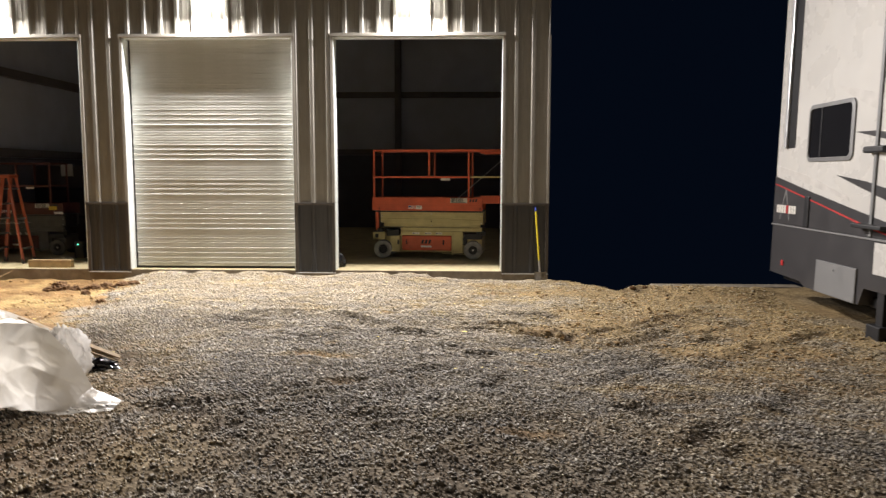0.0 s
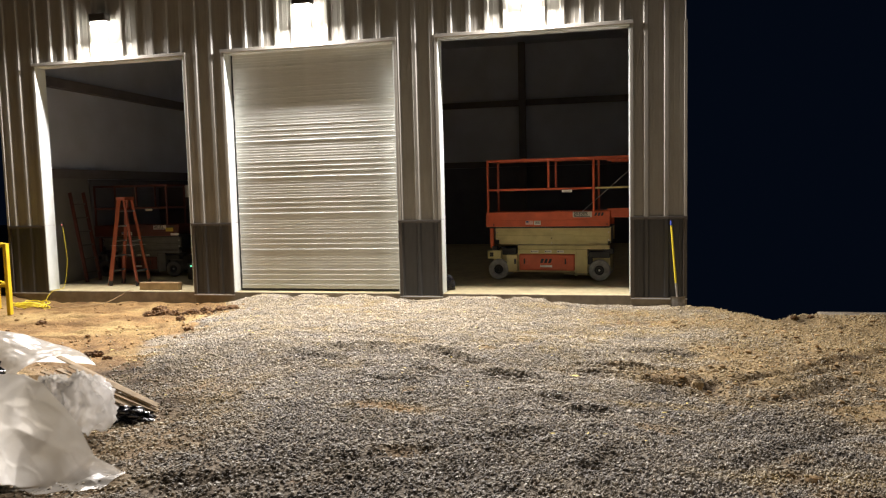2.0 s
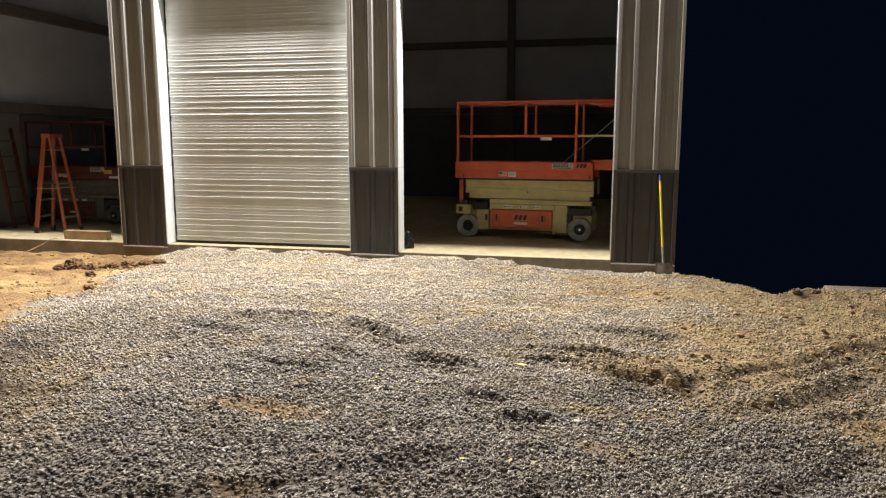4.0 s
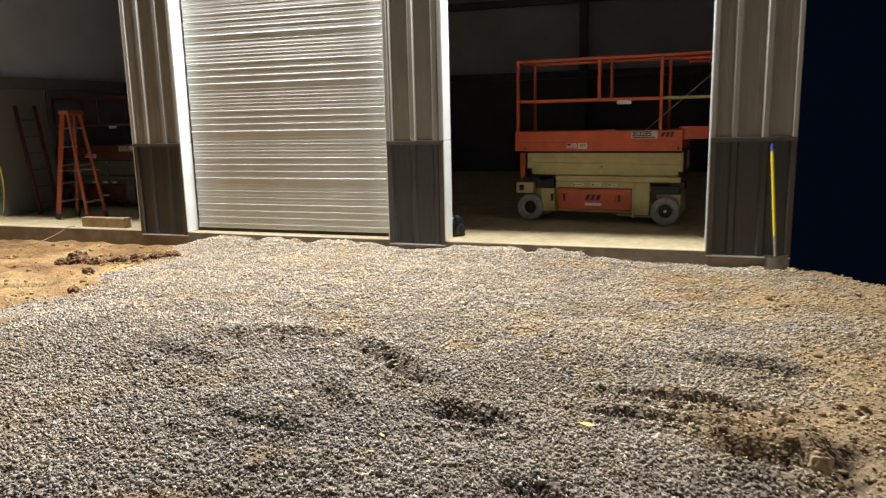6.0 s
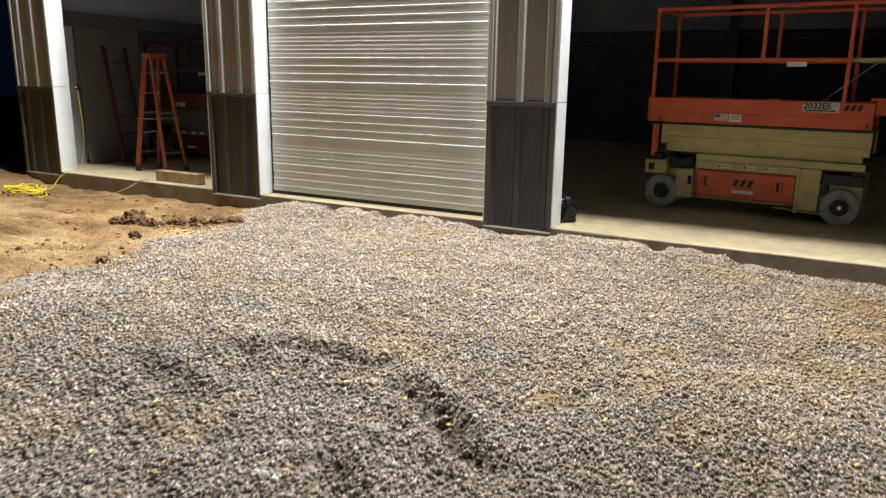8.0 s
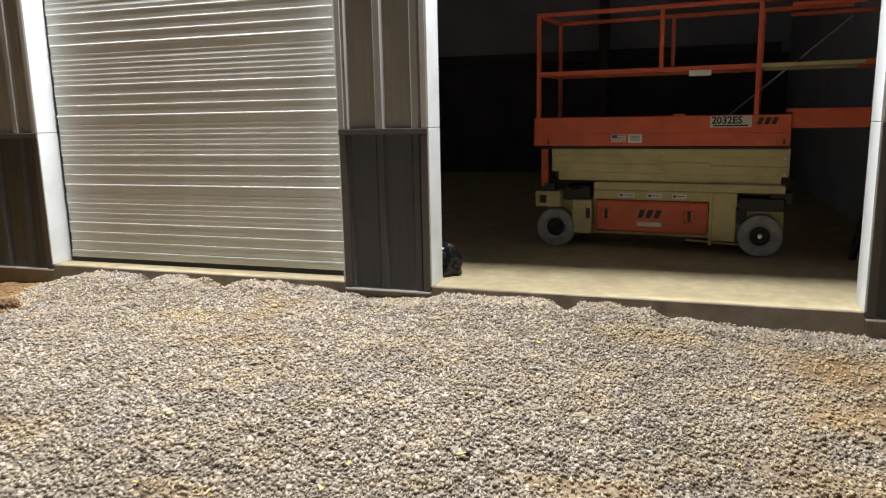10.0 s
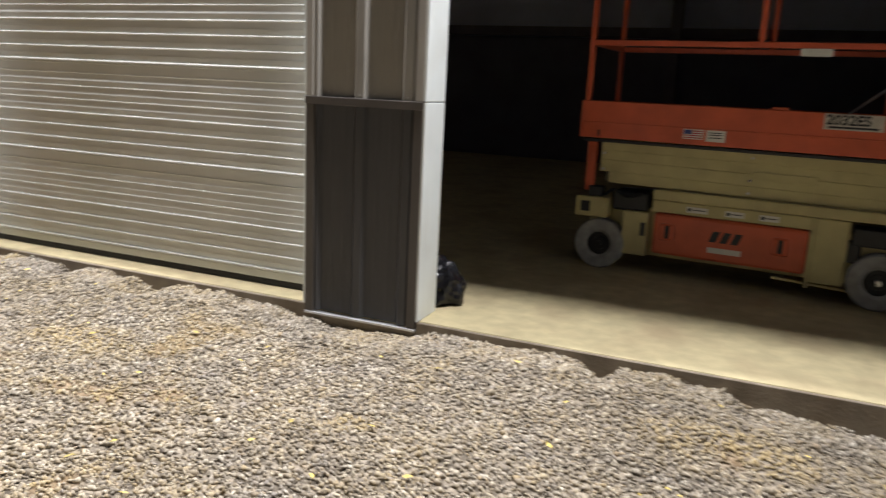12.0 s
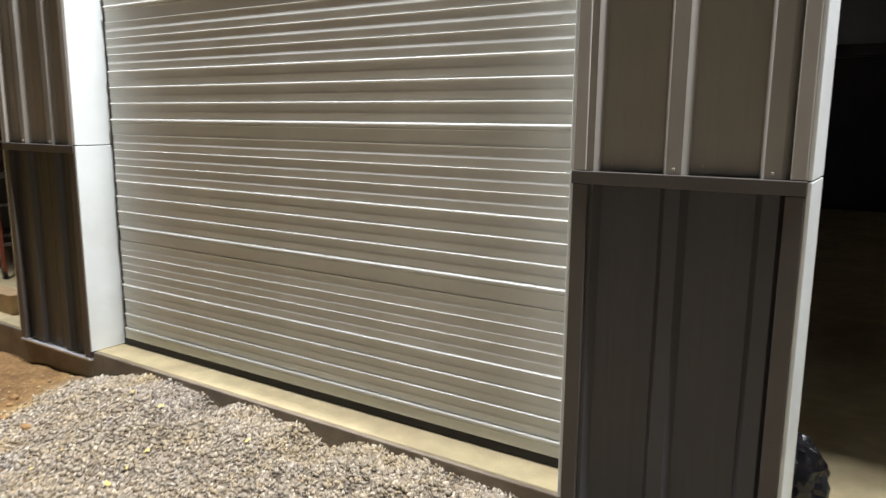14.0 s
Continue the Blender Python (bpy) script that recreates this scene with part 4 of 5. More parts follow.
part("plug", rod(B(), (-9.995, 13.572, 1.24), (-9.995, 13.572, 1.32), 0.022), BLACK, cord)
part("pilot_lamp", bx(-10.0, -9.985, 13.545, 13.552, 1.27, 1.285), emissive("red_pilot", (1, 0.08, 0.05), 1.5), cord, "red pilot light")
thin = [(x, y, float(height(x, y)) + 0.012) for x, y in ((-9.75, 12.75), (-9.4, 12.7), (-9.0, 12.85), (-8.75, 13.0))] + [(-8.55, 13.22, -0.05), (-8.45, 13.30, 0.03), (-8.35, 13.36, 0.042)]
wire = part("thin_wire", sweep(B(), curve_points(thin), 0.006, 6), WOOD, smooth=True)
tagged(wire, "thin tan cord lying over clay and the slab edge", "cord")

# ---------- black bag, clutter by the east bay ----------
POLY = material("black_polythene", (0.010, 0.010, 0.012), 0.22, 0, 0.2, 10, 0.5, 25)


def lump(bm, centre, size, seed, rough=0.25, detail=3, freq=2.2, flat=True):
    made = bmesh.ops.create_icosphere(bm, subdivisions=detail, radius=1.0)["verts"]
    for v in made:
        p = v.co.copy()
        d = 1 + rough * noise.noise(p * freq + Vector((seed, seed * 2.3, 0))) + rough * 0.6 * abs(noise.noise(p * freq * 2.3 + Vector((0, seed, seed)))) + rough * 0.25 * noise.noise(p * freq * 5)
        q = p * d
        if flat and q.z < -0.55:
            q.z = -0.55 + (q.z + 0.55) * 0.1
        v.co = Vector((q.x * size[0], q.y * size[1], q.z * size[2])) + Vector(centre)
    return bm


tagged(part("trash_bag", lump(B(), (-2.41, 13.74, FLOOR + 0.10), (0.15, 0.13, 0.165), 3.0, 0.30, 4), POLY), "crumpled glossy black rubbish bag on the slab", "rubbish bag")
bar = part("leaning_bar", beam(B(), (0.95, 15.1, FLOOR), (1.35, 15.5, 1.0), 0.04, 0.05), STEEL_RED)
tagged(bar, "dark steel bar leaning near the side wall", "bar")
SACK = material("brown_paper_sack", (0.055, 0.030, 0.027), 0.8, 0, 0.2, 7)
sk = base("rubbish_heap", "dark brown sacks heaped by the side wall", "sack heap")
part("sack", lump(B(), (1.17, 14.9, FLOOR + 0.10), (0.19, 0.20, 0.18), 9.0, 0.3, 3), SACK, sk)
part("sack", lump(B(), (1.2, 15.4, FLOOR + 0.15), (0.17, 0.26, 0.27), 5.0, 0.3, 3), SACK, sk)
part("paper_scrap", lump(B(), (1.06, 14.7, FLOOR + 0.20), (0.05, 0.03, 0.04), 2.0, 0.3, 2), LABEL, sk)

# ---------- spade against the pier ----------
BLUE = material("blue_grip", (0.03, 0.06, 0.35), 0.5)
STEEL = material("worn_spade_steel", (0.36, 0.34, 0.31), 0.5, 0.35, 0.3, 14, 0.2, 50, (0.28, 0.22, 0.15), 8, 0.6)
spade = base("spade", "yellow-handled spade with blue grip leaning on the pier", "spade")
foot = float(height(1.42, 13.02))
part("shaft", rod(B(), (1.313, 13.225, 1.14), (1.372, 13.10, 0.25), 0.016, sides=12), YELLOW, spade)
part("grip", rod(B(), (1.308, 13.235, 1.21), (1.313, 13.225, 1.141), 0.012, 0.021, sides=12), BLUE, spade, "blue plastic grip")
part("socket", rod(B(), (1.372, 13.10, 0.255), (1.392, 13.075, 0.02), 0.017, sides=12), STEEL, spade)
bm = B()
n = 9
g = []
for i in range(n):
    v = i / (n - 1)
    row = []
    for j in range(9):
        u = j / 8 * 2 - 1
        half = 0.11 * (1 - 0.75 * max(0, v - 0.55) ** 2 * 4)
        row.append(bm.verts.new((1.40 + u * half, 13.065 - 0.02 * v + 0.03 * u * u - 0.012, 0.04 - v * 0.25 + (0.015 * abs(u) if i == 0 else 0))))
    g.append(row)
for i in range(n - 1):
    for j in range(8):
        bm.faces.new((g[i][j], g[i + 1][j], g[i + 1][j + 1], g[i][j + 1]))
ex = bmesh.ops.solidify(bm, geom=bm.faces[:], thickness=0.004)
part("blade", bm, STEEL, spade, "worn steel blade", smooth=True)

# ---------- yellow guard rail ----------
guard = base("guard_rail", "yellow painted square-tube safety guard rail on clay", "guard rail")
front, rear = 11.60, 12.15
for x, y in ((-9.45, front), (-10.22, rear), (-12.1, front), (-12.6, rear)):
    part("post", bx(x - 0.035, x + 0.035, y - 0.035, y + 0.035, float(height(x, y)) - 0.02, 1.06, bevel=0.006), YELLOW_PAINT, guard)
for y, x1 in ((front, -9.485), (rear, -10.255)):
    for z in (1.0, 0.33):
        part("rail", bx(-13.5, x1, y - 0.025, y + 0.025, z, z + 0.055, bevel=0.005), YELLOW_PAINT, guard)
for z in (1.03, 0.36):
    part("link", beam(B(), (-9.47, front + 0.03, z), (-10.20, rear - 0.03, z), 0.05, 0.05), YELLOW_PAINT, guard)


# ---------- plastic sheeting heap ----------
def plastic(name, colour, thin, rough, clear=0.0):
    m = bpy.data.materials.new(name)
    m.use_nodes = True
    n, l = m.node_tree.nodes, m.node_tree.links
    b = n["Principled BSDF"]
    b.inputs["Roughness"].default_value = rough
    tc = n.new("ShaderNodeTexCoord")
    no = n.new("ShaderNodeTexNoise")
    no.inputs["Scale"].default_value, no.inputs["Detail"].default_value = 3.0, 7
    l.new(tc.outputs["Object"], no.inputs["Vector"])
    cr = n.new("ShaderNodeValToRGB")
    e = cr.color_ramp.elements
    e[0].position, e[0].color = 0.3, (colour[0] * 0.8, colour[1] * 0.76, colour[2] * 0.68, 1)
    e[1].position, e[1].color = 0.65, (*colour, 1)
    l.new(no.outputs["Fac"], cr.inputs["Fac"])
    l.new(cr.outputs["Color"], b.inputs["Base Color"])
    tr = n.new("ShaderNodeBsdfTranslucent")
    l.new(cr.outputs["Color"], tr.inputs["Color"])
    mix = n.new("ShaderNodeMixShader")
    mix.inputs[0].default_value = thin
    l.new(b.outputs["BSDF"], mix.inputs[1])
    l.new(tr.outputs["BSDF"], mix.inputs[2])
    gone = n.new("ShaderNodeBsdfTransparent")
    see = n.new("ShaderNodeMixShader")
    see.inputs[0].default_value = clear
    l.new(mix.outputs["Shader"], see.inputs[1])
    l.new(gone.outputs["BSDF"], see.inputs[2])
    l.new(see.outputs["Shader"], n["Material Output"].inputs["Surface"])
    bn = n.new("ShaderNodeTexNoise")
    bn.inputs["Scale"].default_value, bn.inputs["Detail"].default_value = 11, 7
    l.new(tc.outputs["Object"], bn.inputs["Vector"])
    bu = n.new("ShaderNodeBump")
    bu.inputs["Strength"].default_value, bu.inputs["Distance"].default_value = 0.6, 0.015
    l.new(bn.outputs["Fac"], bu.inputs["Height"])
    l.new(bu.outputs["Normal"], b.inputs["Normal"])
    return m


FILM = plastic("milky_plastic_film", (0.86, 0.84, 0.79), 0.62, 0.26)
BAGFILM = plastic("clear_bag_film", (0.85, 0.84, 0.83), 0.50, 0.12, 0.38)


def crease(p, seed, amount):
    """Crumpled facets between sharp folds, drawn out from the upper west to the tip."""
    s = Vector((seed, seed * 1.7, seed * 0.3))
    w = p + 0.18 * noise.noise_vector(p * 1.4 + s)
    u, v = 0.82 * w.x - 0.57 * w.z, 0.57 * w.x + 0.82 * w.z

    def facet(q):
        d = noise.voronoi(q)[0]
        return d[1] - d[0]

    a = noise.noise(w * 0.9 + s)
    b = facet(Vector((0.75 * u, 1.9 * v, 0.8 * w.y)) + s)
    c = facet(Vector((2.2 * u, 4.6 * v, 2.2 * w.y)) + s * 2)
    e = facet(Vector((6.0 * u, 10.0 * v, 5.0 * w.y)) + s * 3)
    return amount * (0.35 * a + 0.62 * b + 0.34 * c + 0.15 * e - 0.34)


def draped(name, section, x0, x1, nx, nw, seed, amount, mat, parent, upright=False):
    """A sheet laid over a heap: section(f, w) gives (dx, y, z) at f along x and w across, from the front hem over the top to the back hem."""
    bm = B()
    rows = []
    for i in range(nx + 1):
        f = i / nx
        row = []
        for j in range(nw + 1):
            w = j / nw
            dx, y, z = section(f, w)
            p = Vector((x0 + (x1 - x0) * f + dx, y, z))
            k = crease(Vector((p.x, p.y * 1.2, p.z * 0.8)), seed, amount)
            if upright:
                q = p + Vector((0.2 * k, -0.9 * k, 0.1 * k))
            else:
                q = p + Vector((0.25 * k, -0.75 * k * math.cos(math.pi * w), 0.55 * k * math.sin(math.pi * w)))
            row.append(bm.verts.new(q))
        rows.append(row)
    flat = [v for row in rows for v in row]
    low = height([v.co.x for v in flat], [v.co.y for v in flat]) + 0.012
    for v, z in zip(flat, low):
        v.co.z = max(v.co.z, float(z))
    for i in range(nx):
        for j in range(nw):
            bm.faces.new((rows[i][j], rows[i + 1][j], rows[i + 1][j + 1], rows[i][j + 1]))
    return part(name, bm, mat, parent, smooth=True)


def front_section(f, w):
    # f 0..1 from far west to the tip on the ground
    top = np.interp(f, [0, 0.5, 0.72, 0.865, 0.89, 0.92, 0.95, 1.0], [0.66, 0.69, 0.71, 0.70, 0.64, 0.46, 0.20, 0.12])
    hem = np.interp(f, [0, 0.45, 0.7, 0.85, 1.0], [0.18, 0.15, 0.12, 0.09, 0.07])
    hem_y = np.interp(f, [0, 0.5, 0.75, 0.9, 0.95, 1.0], [4.86, 4.90, 4.86, 4.76, 4.68, 4.88])
    top_y = np.interp(f, [0, 0.7, 0.88, 0.94, 1.0], [5.06, 5.12, 5.14, 5.16, 5.10])
    lift_up = min(1.0, (f / 0.10) ** 0.5)
    top = 0.08 + (top - 0.08) * lift_up
    hem = 0.08 + (hem - 0.08) * lift_up
    sway = 0.16 * math.sin(f * 7.0 + 0.5) * (f < 0.7) * (0.7 - f) / 0.7
    hem_y, top_y = hem_y + sway - 0.25 * (1 - lift_up), top_y + 1.4 * sway - 0.3 * (1 - lift_up)
    y = hem_y + (top_y - hem_y) * (0.7 * w + 0.3 * w ** 2.2) - 0.02 * math.sin(math.pi * w)
    z = hem + (top - hem) * w ** 0.85
    return -0.12 * (1 - w) * (f < 0.6), y, z


def rear_section(f, w):
    end = math.sqrt(max(0.0, 1 - max(0, (f - 0.45) / 0.55) ** 2.0)) * min(1.0, (f / 0.22) ** 0.5)
    top = 0.12 + 0.22 * f ** 3 + (0.58 - 0.22 * f ** 3) * end
    y = 7.37 - 0.35 * max(0.0, f - 0.6) / 0.4 + (1.65 * w - 0.82) * (0.70 + 0.30 * math.sin(2.2 + 5.0 * f)) * (0.45 + 0.55 * min(1.0, f / 0.25)) + 0.12 * math.sin(6 * f)
    z = 0.06 + (top - 0.06) * math.sin(math.pi * min(1, w * 0.98 + 0.01)) ** 0.6
    return 0.0, y + 0.25 * (1 - end) * (0.5 - w), z


heap = base("plastic_sheeting", "heap of crumpled milky white plastic sheeting over building waste", "plastic sheeting")
draped("front_sheet", front_section, -7.6, -2.47, 380, 110, 4.0, 0.135, FILM, heap, True)
draped("rear_sheet", rear_section, -8.8, -4.68, 200, 110, 11.0, 0.12, FILM, heap)
for c, size, seed, what in (((-3.30, 5.80, 0.27), (0.21, 0.17, 0.25), 6.0, "clear crumpled plastic bag against the sheeting heap"), ((-3.50, 5.72, 0.31), (0.17, 0.15, 0.22), 8.5, "white crumpled plastic bag behind the upright sheet")):
    bm = lump(B(), c, size, seed, 0.22, 5, 2.2)
    for v in bm.verts:
        d = Vector(v.co) - Vector(c)
        turn = math.atan2(d.y, d.x)
        # gathered folds that run from the neck down
        k = crease(Vector(v.co) * 2.2, seed, 0.05) + 0.026 * (1 - 2 * abs(math.sin(5.5 * turn + 2.5 * noise.noise(d * 6))))
        v.co += (v.co - Vector(c)).normalized() * k
    tagged(part("plastic_bag", bm, BAGFILM, smooth=True), what, "plastic bag")
# unseen lump added inside the heap to keep light off the ground in front
tagged(part("waste_light_block", lump(B(), (-5.75, 5.62, 0.20), (1.35, 0.24, 0.26), 7.0, 0.35, 4, 2.2), STEEL_RED), "unseen dark lump added under the plastic sheeting to block light", "building waste")
tagged(part("black_film", lump(B(), (-5.35, 6.30, 0.42), (0.60, 0.28, 0.34), 5.5, 0.40, 5, 2.4), POLY), "crumpled black plastic film between white sheets", "plastic film")
tagged(part("black_film", lump(B(), (-6.0, 6.55, 0.50), (0.30, 0.26, 0.40), 2.5, 0.42, 4, 2.6), POLY), "black plastic film bunched upright on the heap", "plastic film")

CARD = material("corrugated_cardboard", (0.50, 0.38, 0.24), 0.85, 0, 0.15, 12, 0.2, 60, (0.18, 0.12, 0.07), 5, 0.4)
random.seed(11)
for k in range(9):
    waste = base("timber_strip", "broken tan timber strip sticking out of the waste heap", "timber strip", group="broken strips in the heap")
    bm = B()
    L, half = 0.82 + 0.07 * (k % 3), 0.016 + 0.006 * (k % 4)
    # ragged far end
    pts = [(-L, -half), (0, -half)] + [(0.014 * (i % 2) - 0.03 * random.random(), -half + 2 * half * i / 6) for i in range(1, 6)] + [(-0.01, half), (-L, half)]
    a = [bm.verts.new((x, y, 0)) for x, y in pts]
    b = [bm.verts.new((x, y, 0.011)) for x, y in pts]
    bm.faces.new(a[::-1])
    bm.faces.new(b)
    for i in range(len(pts)):
        j = (i + 1) % len(pts)
        bm.faces.new((a[i], a[j], b[j], b[i]))
    part("strip", bm, CARD if k % 2 else WOOD, waste)
    across, layer = (k % 5) - 2, k // 5
    waste.matrix_world = pose(-3.09 - 0.10 * random.random() - 0.05 * layer - 0.03 * abs(across), 6.37 - 0.036 * across, 0.085 - 0.020 * across + 0.016 * layer + 0.012 * random.random(), random.uniform(-14, 14), 18.5 + random.uniform(-1, 1), -3 + 1.2 * across + random.uniform(-2, 2))

tagged(part("black_film", lump(B(), (-3.30, 6.24, 0.075), (0.20, 0.10, 0.070), 1.5, 0.5, 4, 3.0), POLY), "torn black film under broken strips", "plastic film")

# ---------- earth clods, stones and leaves ----------
CLAY = material("damp_clay_clod", (0.15, 0.084, 0.037), 0.95, 0, 0.3, 18, 0.6, 50)
CRUMB = material("dry_clay_crumb", (0.26, 0.155, 0.062), 0.95, 0, 0.3, 18, 0.4, 50, island=0.4)
rng = np.random.default_rng(21)
CLODS = [(-6.74, 11.80, 0.095), (-6.64, 11.72, 0.075), (-6.0, 11.2, 0.05), (-5.32, 8.46, 0.055), (-5.10, 8.37, 0.04), (-5.47, 8.52, 0.045), (-5.29, 10.3, 0.05), (-8.0, 10.65, 0.055), (-8.3, 10.7, 0.045), (2.80, 11.95, 0.035), (3.02, 12.0, 0.03)]
CLODS += [(rng.normal(-6.68, 0.11), rng.normal(11.80, 0.09), 0.03 + 0.035 * rng.random()) for _ in range(12)]
CLODS += [(-6.45 + 0.75 * f, 12.02 + 0.36 * f + rng.normal(0, 0.06), 0.03 + 0.045 * rng.random()) for f in np.linspace(0, 1, 18)]
for k, (x, y, s) in enumerate(CLODS):
    z = float(height(x, y))
    tagged(part("earth_clod", lump(B(), (x, y, z + s * 0.40), (s * 1.25, s, s * 0.85), 3.1 * k + 1, 0.55, 4, 2.6), CLAY), "dark damp clod of clay on the yard", "clod", group="clods by the slab")
bm = B()
rng = np.random.default_rng(8)
for k in range(900):
    if k % 3 == 0:
        x, y = rng.normal(-6.2, 0.34), rng.normal(12.12, 0.22)
    else:
        x, y = rng.uniform(-10.5, -5.0), rng.uniform(8.0, 13.1)
    if y > 13.2:
        continue
    s = 0.006 + 0.024 * rng.random() ** 2.6
    lump(bm, (x, y, float(height(x, y)) + s * 0.3), (s * 1.2, s, s * 0.8), k * 0.7, 0.6, 1, 2.6)
tagged(part("soil_crumbs", bm, CRUMB), "loose crumbs of dug clay by the slab", "soil", kind="stuff")
bm = B()
for k in range(1500):
    x, y = 0.7 + 4.0 * rng.random(), 5.5 + 7.0 * rng.random()
    if y > drop_edge(x) - 0.15 or dirt(x, y) < 0.4:
        continue
    s = 0.006 + 0.022 * rng.random() ** 2.5
    lump(bm, (x, y, float(height(x, y)) + s * 0.25), (s * 1.3, s, s * 0.75), k * 0.37, 0.6, 1, 2.6)
tagged(part("soil_crumbs", bm, material("dry_soil_crumb", (0.30, 0.20, 0.095), 0.95, 0, 0.3, 9, island=0.35)), "dry brown soil crumbs churned by tyres", "soil", kind="stuff")
tagged(part("sandstone", lump(B(), (1.17, 8.48, float(height(1.17, 8.48)) + 0.05), (0.05, 0.04, 0.06), 4.4, 0.35, 3), material("tan_sandstone", (0.42, 0.32, 0.18), 0.9, 0, 0.2, 12, 0.3)), "tan sandstone lump in a rut", "stone")

LEAF = material("dry_yellow_leaf", (0.62, 0.48, 0.12), 0.7, 0, 0.2, 30, island=0.35)
rng = np.random.default_rng(5)
bm = B()
for k in range(260):
    x, y = rng.uniform(-6, 1.6), rng.uniform(6.5, 13.1)
    if k == 0:
        x, y = 0.03, 8.52
    z = float(height(x, y)) + 0.022
    s = rng.uniform(0.010, 0.026) if k else 0.05
    a, tilt = rng.uniform(0, 6.28), rng.uniform(-0.4, 0.4)
    m = Matrix.Translation((x, y, z)) @ Matrix.Rotation(a, 4, "Z") @ Matrix.Rotation(tilt, 4, "X")
    vs = [bm.verts.new(m @ Vector(p)) for p in ((-s, 0, 0), (-s * 0.3, -s * 0.4, s * 0.1), (s, 0, s * 0.2), (-s * 0.2, s * 0.45, s * 0.12))]
    bm.faces.new((vs[0], vs[1], vs[2]))
    bm.faces.new((vs[0], vs[2], vs[3]))
tagged(part("leaf_litter", bm, LEAF), "small dry yellow leaves scattered over the gravel", "leaf litter", kind="stuff")

tagged(part("concrete_footing", bx(3.25, 5.75, 12.30, 12.62, -0.6, -0.085, bevel=0.02), CURB), "pale concrete footing strip at the edge of the yard", "footing")

# ---------- travel trailer ----------
RVW = material("white_gelcoat", (0.57, 0.555, 0.525), 0.28, 0, 0.04, 2, 0, 30, (0.62, 0.59, 0.53), 1.5, 0.25)
RVD = material("charcoal_gelcoat", (0.055, 0.053, 0.055), 0.32, 0, 0.08, 3)
RVG = material("grey_panel", (0.20, 0.20, 0.20), 0.4, 0, 0.06, 4)
RVS = material("silver_graphic", (0.55, 0.53, 0.50), 0.35)
GLASS = material("dark_tinted_glass", (0.012, 0.012, 0.014), 0.06, 0, 0.1, 3)


def trailer():
    X = 4.90
    rv = base("travel_trailer", "white and charcoal fifth-wheel travel trailer parked on the yard", "travel trailer")
    y0, y1 = 3.2, 11.66
    part("upper_body", bx(X, X + 2.4, y0, y1, 1.04, 4.55, bevel=0.05), RVW, rv)
    part("lower_skirt", plate(B(), [(y1 - 0.02, 0.28), (10.6, 0.26), (10.45, 0.20), (9.0, 0.20), (8.9, 0.42), (y0, 0.42), (y0, 1.03), (y1 - 0.02, 1.03)], X + 0.004, X + 2.38), RVD, rv)
    part("underframe", bx(X + 0.15, X + 2.2, y0 + 0.2, y1 - 0.2, 0.18, 0.30), BLACK, rv)
    part("skirt_seam", bx(X - 0.012, X + 0.01, y0, y1 - 0.01, 1.02, 1.045, bevel=0.004), RVG, rv)
    part("dark_graphic", plate(B(), [(y1 - 0.03, 1.78), (10.4, 1.56), (9.3, 1.38), (8.0, 1.17), (7.0, 1.05), (y1 - 0.03, 1.05)], X - 0.004, X + 0.01), RVD, rv)
    part("red_pinstripe", plate(B(), [(y1 - 0.06, 1.665), (10.4, 1.455), (9.0, 1.20), (8.2, 1.075), (8.2, 1.058), (9.0, 1.178), (10.4, 1.435), (y1 - 0.06, 1.650)], X - 0.009, X - 0.003), INK_RED, rv)
    part("silver_graphic", plate(B(), [(y1 - 0.05, 1.95), (10.6, 1.80), (9.4, 1.52), (9.4, 1.47), (10.6, 1.68), (y1 - 0.05, 1.88)], X - 0.003, X + 0.01), RVS, rv)
    part("silver_graphic", plate(B(), [(9.9, 2.98), (8.9, 2.78), (7.5, 2.55), (7.5, 2.40), (8.9, 2.58), (9.5, 2.80)], X - 0.003, X + 0.01), RVS, rv)
    part("dark_graphic", plate(B(), [(9.75, 1.80), (9.2, 1.66), (8.2, 1.42), (8.2, 1.58), (9.0, 1.72)], X - 0.004, X + 0.01), RVD, rv)
    part("dark_graphic", plate(B(), [(9.35, 2.34), (8.9, 2.26), (8.2, 2.14), (8.2, 2.25), (8.9, 2.33)], X - 0.004, X + 0.01), RVD, rv)
    # maker's mark: plain strokes, no letters
    for k in range(8):
        yy = 11.50 - k * 0.083
        part("mark", plate(B(), [(yy, 1.22), (yy - 0.06, 1.22), (yy - 0.06, 1.34), (yy, 1.34)], X - 0.010, X - 0.0045), INK_RED if k == 4 else LABEL, rv)
    part("emblem", plate(B(), [(11.22, 1.62), (11.40, 1.12), (11.37, 1.12), (11.22, 1.53), (11.07, 1.12), (11.04, 1.12)], X - 0.008, X - 0.0045), RVG, rv)
    part("marker_light", bx(X - 0.03, X, 10.42, 10.56, 1.05, 1.50, bevel=0.015), BLACK, rv)
    part("reflector", bx(X - 0.012, X + 0.004, 11.16, 11.24, 0.42, 0.50, bevel=0.004), INK_RED, rv, "small red reflector")
    # window
    def ring(inset, r):
        pts = []
        ya, yb, za, zb = 9.36 + inset, 10.60 - inset, 1.985 + inset, 2.775 - inset
        for cy, cz, a0 in ((yb - r, zb - r, 0), (ya + r, zb - r, 90), (ya + r, za + r, 180), (yb - r, za + r, 270)):
            for k in range(6):
                a = radians(a0 + 18 * k)
                pts.append((cy + r * math.cos(a), cz + r * math.sin(a)))
        return pts
    bm = B()
    o, i = ring(0, 0.10), ring(0.055, 0.07)
